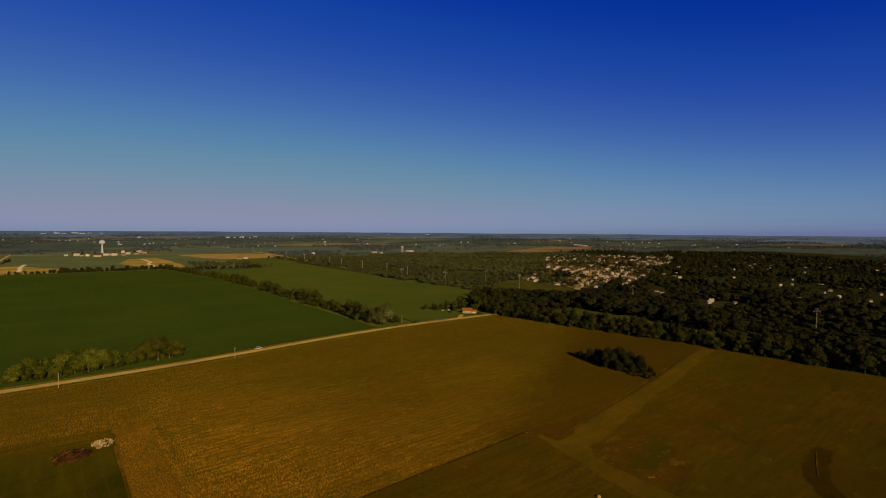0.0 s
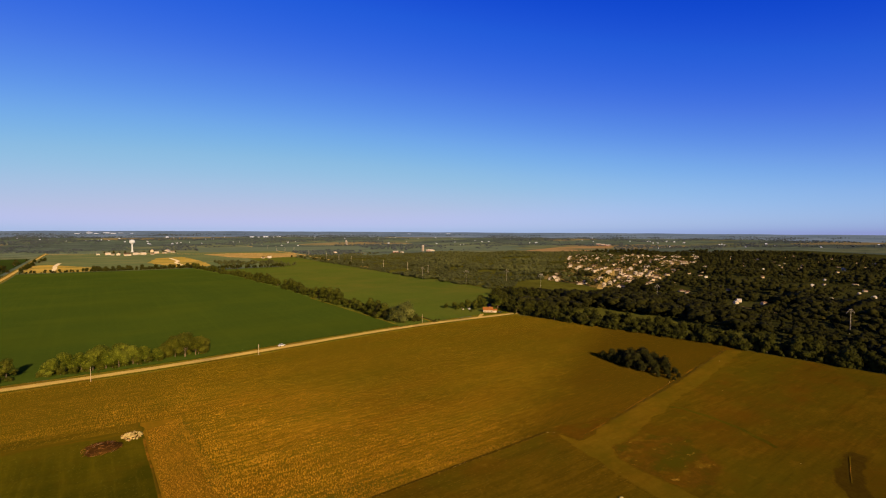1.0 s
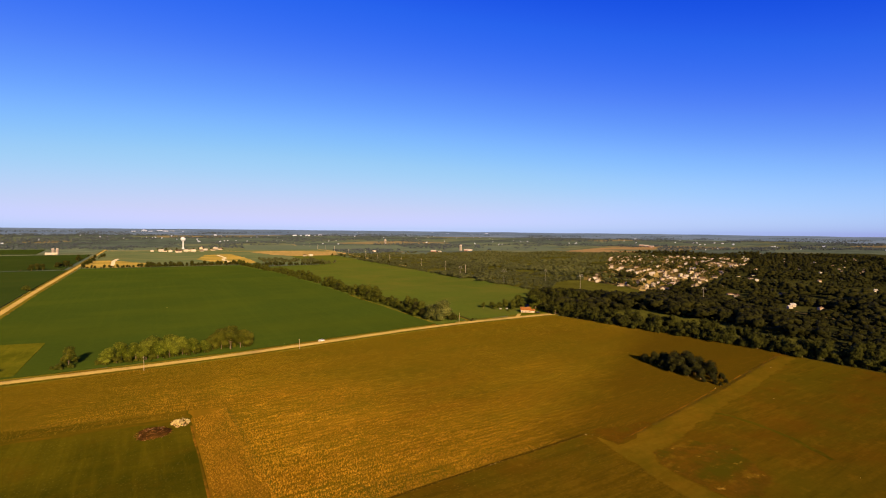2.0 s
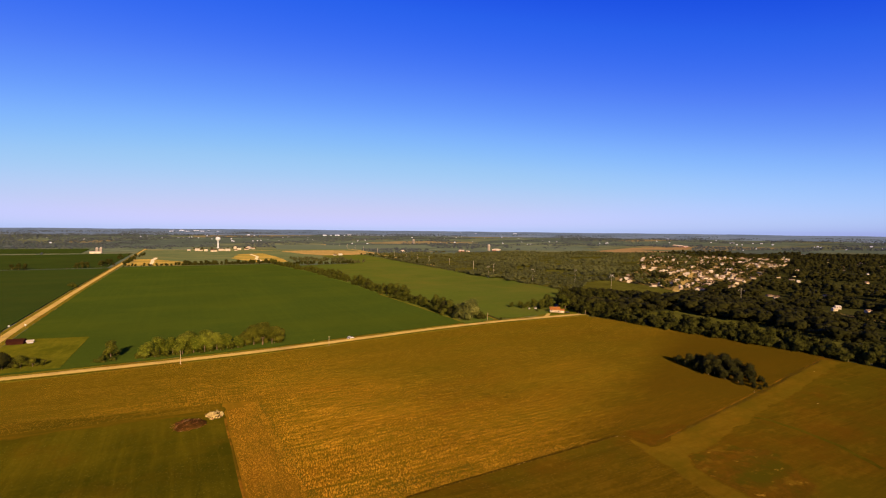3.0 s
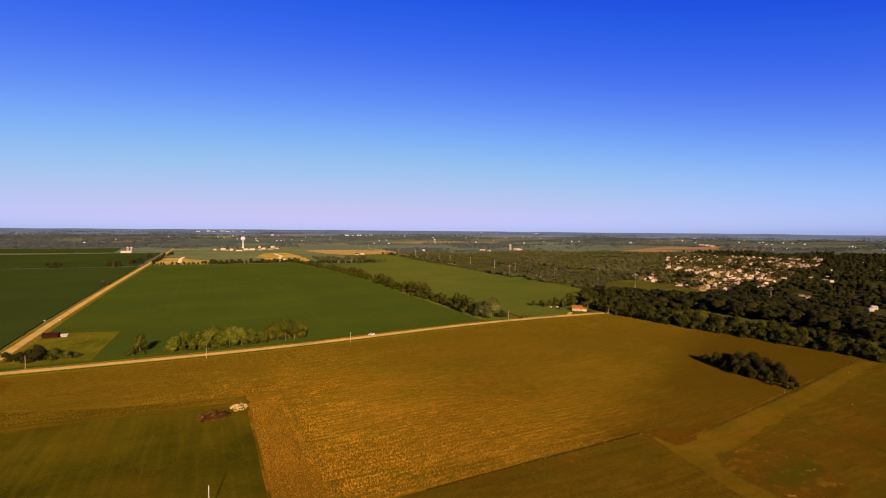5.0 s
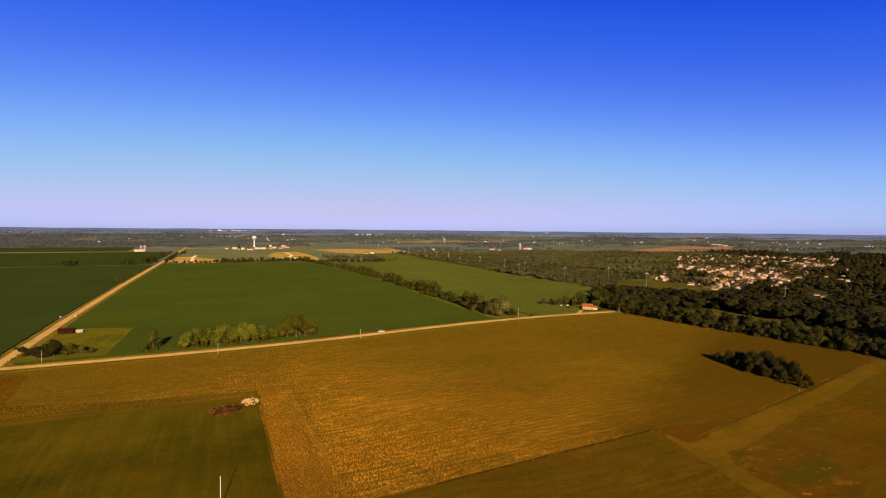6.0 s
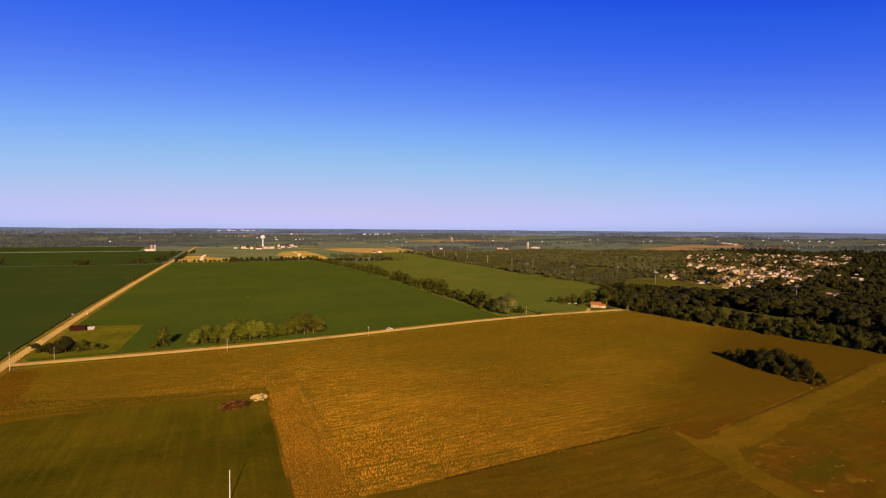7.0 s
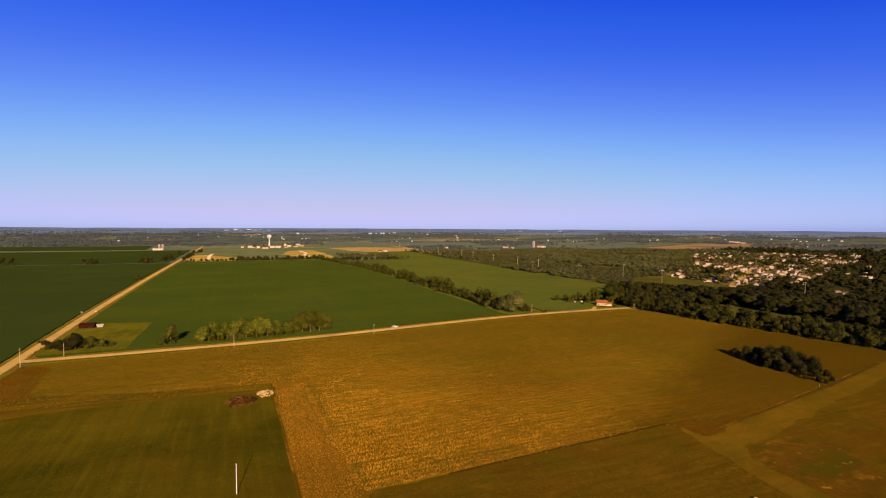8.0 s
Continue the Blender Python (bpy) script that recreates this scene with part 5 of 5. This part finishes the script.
for x, y, s in ((-173, 4700, 0.9), (-49, 4600, 1.3), (4, 4600, 1.6), (67, 4700, 1.2), (118, 4600, 1.6), (185, 4600, 1.5), (218, 4700, 1.1), (259, 4700, 1.2), (298, 4700, 1.0), (422, 4700, 1.1),
                (405, 3500, 1.4), (-146, 2931, 0.5), (-86, 2984, 0.5), (-9, 3035, 0.6), (15, 3105, 0.6), (40, 3025, 0.6), (59, 3175, 0.5), (149, 2841, 0.5), (245, 2885, 0.6),
                (320, 2566, 0.5), (347, 2623, 0.6), (370, 2690, 0.5), (446, 2588, 0.5), (900, 3410, 1.0), (938, 3399, 1.1), (987, 3386, 1.3), (1029, 3373, 0.9), (1097, 3467, 1.2), (1155, 3449, 0.8)):
    far_rows.append((x, y + br.uniform(-30, 30), br.uniform(-40, 40) - math.degrees(math.atan2(x, y)), s * br.uniform(0.7, 1.25) * (0.6 if y > 3300 else 0.85)))
for x, y, s in ((1612, 4048, 1.1), (1617, 3874, 0.8), (1749, 3662, 0.8), (2301, 3900, 1.2), (2361, 3880, 1.4), (2440, 3697, 0.9), (2626, 3750, 1.6), (2711, 3700, 1.2), (1526, 2811, 0.5), (1559, 2793, 0.5),
                (1930, 2259, 0.6), (1892, 2173, 0.5), (1916, 2165, 0.5), (2278, 2376, 0.5), (2305, 2350, 0.5), (2002, 1903, 0.5), (2025, 1894, 0.6), (2053, 1878, 0.6), (2413, 1805, 0.5),
                (2908, 2179, 0.8), (2983, 2196, 0.8), (2670, 1604, 0.7), (2698, 1578, 0.7), (2506, 1431, 0.5), (2528, 1412, 0.6), (2767, 1518, 0.9), (2742, 1437, 0.8), (2687, 1370, 0.7),
                (2599, 1163, 0.5), (2555, 1114, 0.5), (2844, 1041, 0.8), (717, 2193, 0.4), (779, 2161, 0.5)):
    far_rows.append((x, y + br.uniform(-30, 30), br.uniform(-40, 40) - math.degrees(math.atan2(x, y)), s * br.uniform(0.7, 1.25) * (0.6 if y > 3300 else 0.85)))
for _ in range(60):
    d, a = br.uniform(2300, 3600), radians(br.uniform(-26, 80))
    far_rows.append((d * math.sin(a), d * math.cos(a) - 14, br.uniform(0, 180), br.uniform(0.3, 0.55)))
put_things(make_shed("far_building", "pale building far across the plain", 14, 9, 4.5, 7.0, M_FARWHITE, M_FARWHITE, "far pale buildings"), far_rows)
put_things(make_shed("red_barn", "red brick farm building with pale roof", 24, 12, 6, 10, M_BRICK, M_ROOF_WHITE, "red farm buildings"),
           [(2081, 1499, -55, 0.8), (2044, 1446, -55, 0.9), (2017, 1398, -55, 0.8), (846, 1412, -35, 0.75), (862, 1428, 55, 0.6), (1020, 1470, -40, 0.6)])
put_things(make_shed("white_barn", "white barn with a pale roof beside the silo", 22, 11, 5, 8, M_WHITE, M_ROOF_WHITE, "white barns beside the silo"), [(1036, 1478, -35, 0.8), (876, 1418, -30, 0.5), (1052, 1486, -30, 0.6)])


def make_silo(label, height, radius, group):
    ob = empty("silo", label, "silo", group)
    part("drum", turned(bmesh.new(), [(radius, -0.3), (radius, height)]), M_SILO, ob)
    part("dome", turned(bmesh.new(), [(radius * 1.03, height), (radius * 0.85, height + radius * 0.55), (radius * 0.3, height + radius * 0.95)]), M_ROOF_WHITE, ob)
    return ob


put_things(make_silo("pale concrete silo with a domed cap", 17, 4.2, "silos"), [(-204, 1640, 0, 0.8), (-195, 1640, 0, 0.8), (1010, 1490, 0, 1.1), (975, 2080, 0, 1.2)])
put_things(make_shed("white_barn", "long white barn beside the silos", 34, 10, 4.5, 7.5, M_WHITE, M_ROOF_WHITE), [(-206, 1625, 3, 0.75)])

# ---- farmhouse, sheds and barn near the road ----
farm = make_house("low farmhouse with an orange shingle roof and white garage", 13, 9, 3.4, 6.6, M_CREAM, M_ROOF_ORANGE, 5.5, "", "farmhouse")
farm.matrix_basis = pose(313, 335, 0.4, 0, 0, -36) @ Matrix.Scale(0.7, 4)
slab("driveway", [(289, 321), (293, 320.5), (303, 329), (300, 331)], 0.5, M_ROAD, "pale gravel driveway to the farmhouse", "driveway")
put_things(make_shed("garden_shed", "small white shed behind the farmhouse", 4, 3, 2.4, 3.4, M_WHITE, M_ROOF_WHITE, "garden sheds"), [(301, 358, 20, 0.42), (307, 356, -10, 0.45)])
barn = make_shed("low_barn", "low barn with a dark red metal roof", 11, 6.5, 2.3, 4.0, M_ROOF_RED, M_ROOF_RED)
barn.matrix_basis = pose(-89.6, 386, 0.7, 0, 0, -6) @ Matrix.Scale(0.8, 4)
wagon = make_shed("farm_wagon", "small pale covered wagon beside the barn", 3.4, 1.8, 1.2, 1.8, M_CREAM, M_ROOF_WHITE)
wagon.matrix_basis = pose(-82.6, 385.5, 0.75, 0, 0, 10)
tagged(wagon, "small pale covered wagon beside the barn", "wagon")


# ---- poles ----
def utility_pole(label, x, y, height, group, turn=0.0, arms=1, z=0.1, thick=0.16, mat=None):
    mat = mat or M_POLE
    ob = empty("utility_pole", label, "utility pole", group, x, y, z, turn)
    part("post", rod(bmesh.new(), (0, 0, -0.5), (0, 0, height), thick, thick * 0.65, 8), mat, ob)
    for k in range(arms):
        h = height - 0.6 - k * 1.1
        arm = box_part("crossarm", (-1.2, 1.2, -0.08, 0.08, h - 0.08, h + 0.08), mat, ob)
        for s in (-1.05, 0, 1.05):
            part("insulator", rod(bmesh.new(), (s, 0, h + 0.08), (s, 0, h + 0.35), 0.07, 0.05, 6), M_POLE, arm)
    return ob


ROADSIDE = "utility poles along the road"
utility_pole("weathered wooden utility pole beside the road", 3, 290.5, 7.8, ROADSIDE, 90)
utility_pole("weathered wooden utility pole beside the road", 88.5, 297.5, 6.4, ROADSIDE, 90)
utility_pole("weathered wooden utility pole at the crossroads", -95, 288, 9.5, ROADSIDE, 90)
utility_pole("short wooden utility pole by the grass plot", -82, 306, 7.0, ROADSIDE, 90, 0)
utility_pole("short wooden utility pole by the hedgerow", 232, 327, 7.0, ROADSIDE, 90, 0)
mast = empty("white_mast", "plain white mast standing on the mown lot", "mast", "", 4, 122, 0.08)
part("post", rod(bmesh.new(), (0, 0, -0.5), (0, 0, 8.0), 0.14, 0.09, 10), M_MAST, mast)
part("cap", turned(bmesh.new(), [(0.12, 8.0), (0.14, 8.1), (0.05, 8.2)], 10), M_GREY, mast)


def make_pylon(label, height, group):
    """A slender braced steel pylon with a long and a short pair of arms."""
    ob = empty("pylon", label, "pylon", group)
    a, t = 0.3, 0.1
    for sx in (-1, 1):
        for sy in (-1, 1):
            part("leg", rod(bmesh.new(), (sx * a, sy * a, -0.5), (sx * t, sy * t, height), 0.06, 0.05, 4), M_PYLON, ob)
    for k in range(9):
        z0, z1 = height * k / 9, height * (k + 1) / 9
        w0, w1 = a + (t - a) * k / 9, a + (t - a) * (k + 1) / 9
        bm = bmesh.new()
        for s in (-1, 1):
            rod(bm, (-w0, s * w0, z0), (w1, s * w1, z1), 0.035, 0.035, 4)
            rod(bm, (s * w0, -w0, z0), (s * w1, w1, z1), 0.035, 0.035, 4)
        part("brace", bm, M_PYLON, ob)
    for z, w in ((0.88, 3.2), (0.98, 1.5)):
        arm = part("arm", rod(bmesh.new(), (-w, 0, height * z), (w, 0, height * z), 0.13, 0.13, 4), M_PYLON, ob)
        for s in (-w, w):
            part("insulator", rod(bmesh.new(), (s, 0, height * z - 1.3), (s, 0, height * z), 0.1, 0.1, 5), M_GREY, arm)
    return ob


put_things(make_pylon("pale lattice power pylon above the woods", 22, "power line pylons"),
           [(449, 537, -40, 0.95), (484, 424, -40, 1.0), (521, 283, -40, 0.85), (478, 100, -40, 0.9), (433, 628, -40, 0.9), (516, 522, -40, 0.9)])
tall = utility_pole("tall pale wooden transmission pole", 486, 690, 17, "transmission poles", 0, 2, 0.1, 0.26, M_PALEPOLE)
for x, y in ((500, 780), (497, 870), (495, 960), (505, 1040), (505, 1110), (512, 1204), (530, 1380), (552, 1572), (554, 1670), (556, 1772), (570, 1923), (576, 2026), (583, 2200)):
    copy_thing(tall, pose(x, y, 0))

ribbon("service_road", [(566, 70), (558, 98), (548, 127), (541, 150), (535, 180), (560, 215)], 2.2, 0.3, M_ESTATE, "pale service road through the woods", "road")
put_things(make_shed("trailer", "long pale trailer parked beside the woodland road", 10, 2.6, 2.0, 2.3, M_CREAM, M_ROOF_WHITE, "parked trailers"),
           [(539, 111, -60, 0.55), (532, 100, -60, 0.5), (537, 93, -60, 0.45)])

for x, y in ((-109.5, 454), (-100, 454)):
    box_ = empty("mailbox", "small white mailbox on a post beside the farm road", "mailbox", "farm road mailboxes", x, y, 0.15)
    part("post", rod(bmesh.new(), (0, 0, -0.3), (0, 0, 1.1), 0.06, 0.06, 6), M_POLE, box_)
    box_part("case", (-0.5, 0.5, -0.4, 0.4, 1.1, 1.9), M_MAST, box_, "white painted case", 0.1)


def field_stone(seed):
    g = np.random.default_rng(seed)
    v = ICO2[0] * (1 + g.uniform(-0.22, 0.22, (len(ICO2[0]), 1))) * np.array([0.9, 0.7, 0.5])
    return tagged(link_mesh("field_stone", v, ICO2[1], M_RUBBLE), "pale weathered stone lying in the grass", "stone", "stones along the field edge")


stone = field_stone(3)
sr = random.Random(4)
for x, y, q in ((313, 122, 0.9), (256, 95, 0.8), (198, 44, 0.5), (252, 33, 0.5), (147, 111.5, 0.9), (149, 110, 0.6), (101, 110.8, 0.7), (103, 111, 0.9), (105, 111.2, 0.6), (121, 112, 0.7),
                (124, 112.2, 0.6), (246, 117, 0.8), (248, 118, 0.6), (-73, 1103, 2.5), (22, 515, 0.8), (83, 315, 0.6)):
    copy_thing(stone, pose(x, y, 0.2 if y < 300 else 0.8, 0, 0, sr.uniform(0, 360)) @ Matrix.Scale(q * 0.27, 4))
stone.matrix_basis = pose(129, 67, 0.3) @ Matrix.Scale(0.7, 4)

ribbon("drain_ditch", [(242, 321), (243, 334), (245, 348)], 1.4, 0.68, M_WOODFLOOR, "dark drainage ditch beside the hedgerow", "ditch")
ribbon("ditch_bank", [(239.6, 322), (240.4, 334), (242.3, 348)], 0.6, 0.8, M_VERGE, "pale bank of the drainage ditch", "bank")
ribbon("hedge_margin", [(208.5, 331), (208, 420), (207, 520)], 0.7, 0.68, M_VERGE, "pale grass margin along the hedgerow", "verge")

# ---- car on the road ----
def make_car(x, y, turn, label, paint):
    ob = empty("car", label, "car", "", x, y, 0.36, turn)
    body = bmesh.new()
    prof = [(-2.3, 0.35), (-2.35, 0.8), (-2.2, 0.95), (1.0, 0.95), (2.2, 0.8), (2.3, 0.6), (2.25, 0.35)]
    for s, (y0, y1) in enumerate(((-0.9, 0.9),)):
        lo = [body.verts.new((px_, y0, pz)) for px_, pz in prof]
        hi = [body.verts.new((px_, y1, pz)) for px_, pz in prof]
        body.faces.new(lo)
        body.faces.new(list(reversed(hi)))
        for k in range(len(prof)):
            j = (k + 1) % len(prof)
            body.faces.new((lo[k], hi[k], hi[j], lo[j]))
    bmesh.ops.bevel(body, geom=body.edges[:], offset=0.08, segments=2, affect="EDGES")
    part("body", body, paint, ob)
    cab = bmesh.new()
    box(cab, -1.9, 0.8, -0.76, 0.76, 0.93, 1.5)
    for v in cab.verts:
        if v.co.z > 1.2:
            v.co.x = v.co.x * 0.78 - 0.1
            v.co.y *= 0.82
    part("window", cab, M_CARGLASS, ob)
    box_part("roof", (-1.75, 0.68, -0.62, 0.62, 1.48, 1.54), paint, ob, "", 0.02)
    for s in (-0.62, 0.62):
        box_part("headlight", (2.2, 2.33, s - 0.18, s + 0.18, 0.6, 0.74), M_GLASS, ob)
        box_part("tail_light", (-2.37, -2.25, s - 0.16, s + 0.16, 0.68, 0.84), M_ROOF_RED, ob)
    for wx in (-1.4, 1.4):
        for wy in (-0.85, 0.85):
            part("wheel", rod(bmesh.new(), (wx, wy - 0.11, 0.32), (wx, wy + 0.11, 0.32), 0.33, 0.33, 16), M_RUBBER, ob)


make_car(107, 310.2, 9, "white estate car driving on the country road", M_CARPAINT)
make_car(319, 324.5, 4, "dark car parked before the farmhouse", M_DARKPAINT)

# ---- piles on the lot ----
pr = random.Random(12)


def rubble():
    ob = empty("rubble_pile", "heap of pale broken concrete on the lot's corner", "rubble", "", 15, 201, 0.05)
    shapes = []
    for k in range(4):
        bm = bmesh.new()
        bmesh.ops.create_cube(bm, size=1)
        for v in bm.verts:
            v.co += Vector((pr.uniform(-0.2, 0.2), pr.uniform(-0.2, 0.2), pr.uniform(-0.15, 0.15)))
        bmesh.ops.bevel(bm, geom=bm.edges[:], offset=0.06, segments=1, affect="EDGES")
        me = bpy.data.meshes.new("block")
        bm.to_mesh(me)
        bm.free()
        me.materials.append((M_RUBBLE, M_RUBBLE, M_RUBBLE_WARM, M_RUBBLE)[k])
        shapes.append(me)
    for k in range(150):
        a, d = pr.uniform(0, 6.28), pr.random() ** 0.6
        s = pr.uniform(0.2, 0.62)
        b = new("block", shapes[k % 4])
        b.parent = ob
        b.matrix_basis = pose(3.7 * d * math.cos(a), 4.4 * d * math.sin(a), 0.2 + 1.3 * (1 - d) * pr.random(), pr.uniform(-40, 40), pr.uniform(-40, 40), pr.uniform(0, 360)) \
            @ Matrix.Diagonal((s, s * pr.uniform(0.6, 1), s * pr.uniform(0.4, 0.8), 1))


def brush():
    ob = empty("brush_pile", "heap of reddish brown dead branches and soil", "brush pile", "", 6, 194.5, 0.05)
    v, f = ICO2
    v = v * (1 + 0.25 * np.random.default_rng(4).uniform(-1, 1, (len(v), 1)))
    link_mesh("soil", v * np.array([5.6, 5.0, 1.5]), f, M_EARTH, ob)
    for k in range(150):
        a, d = pr.uniform(0, 6.28), pr.random() ** 0.5
        p = Vector((6.6 * d * math.cos(a), 5.8 * d * math.sin(a), 1.7 * (1 - d * d) + 0.1))
        w = Vector((pr.uniform(-1, 1), pr.uniform(-1, 1), pr.uniform(-0.1, 0.5))).normalized() * pr.uniform(0.8, 1.9)
        part("branch", rod(bmesh.new(), p - w / 2, p + w / 2, pr.uniform(0.04, 0.1), 0.02, 5), M_STICK_PALE if k % 12 == 0 else M_STICK, ob)


rubble()
brush()
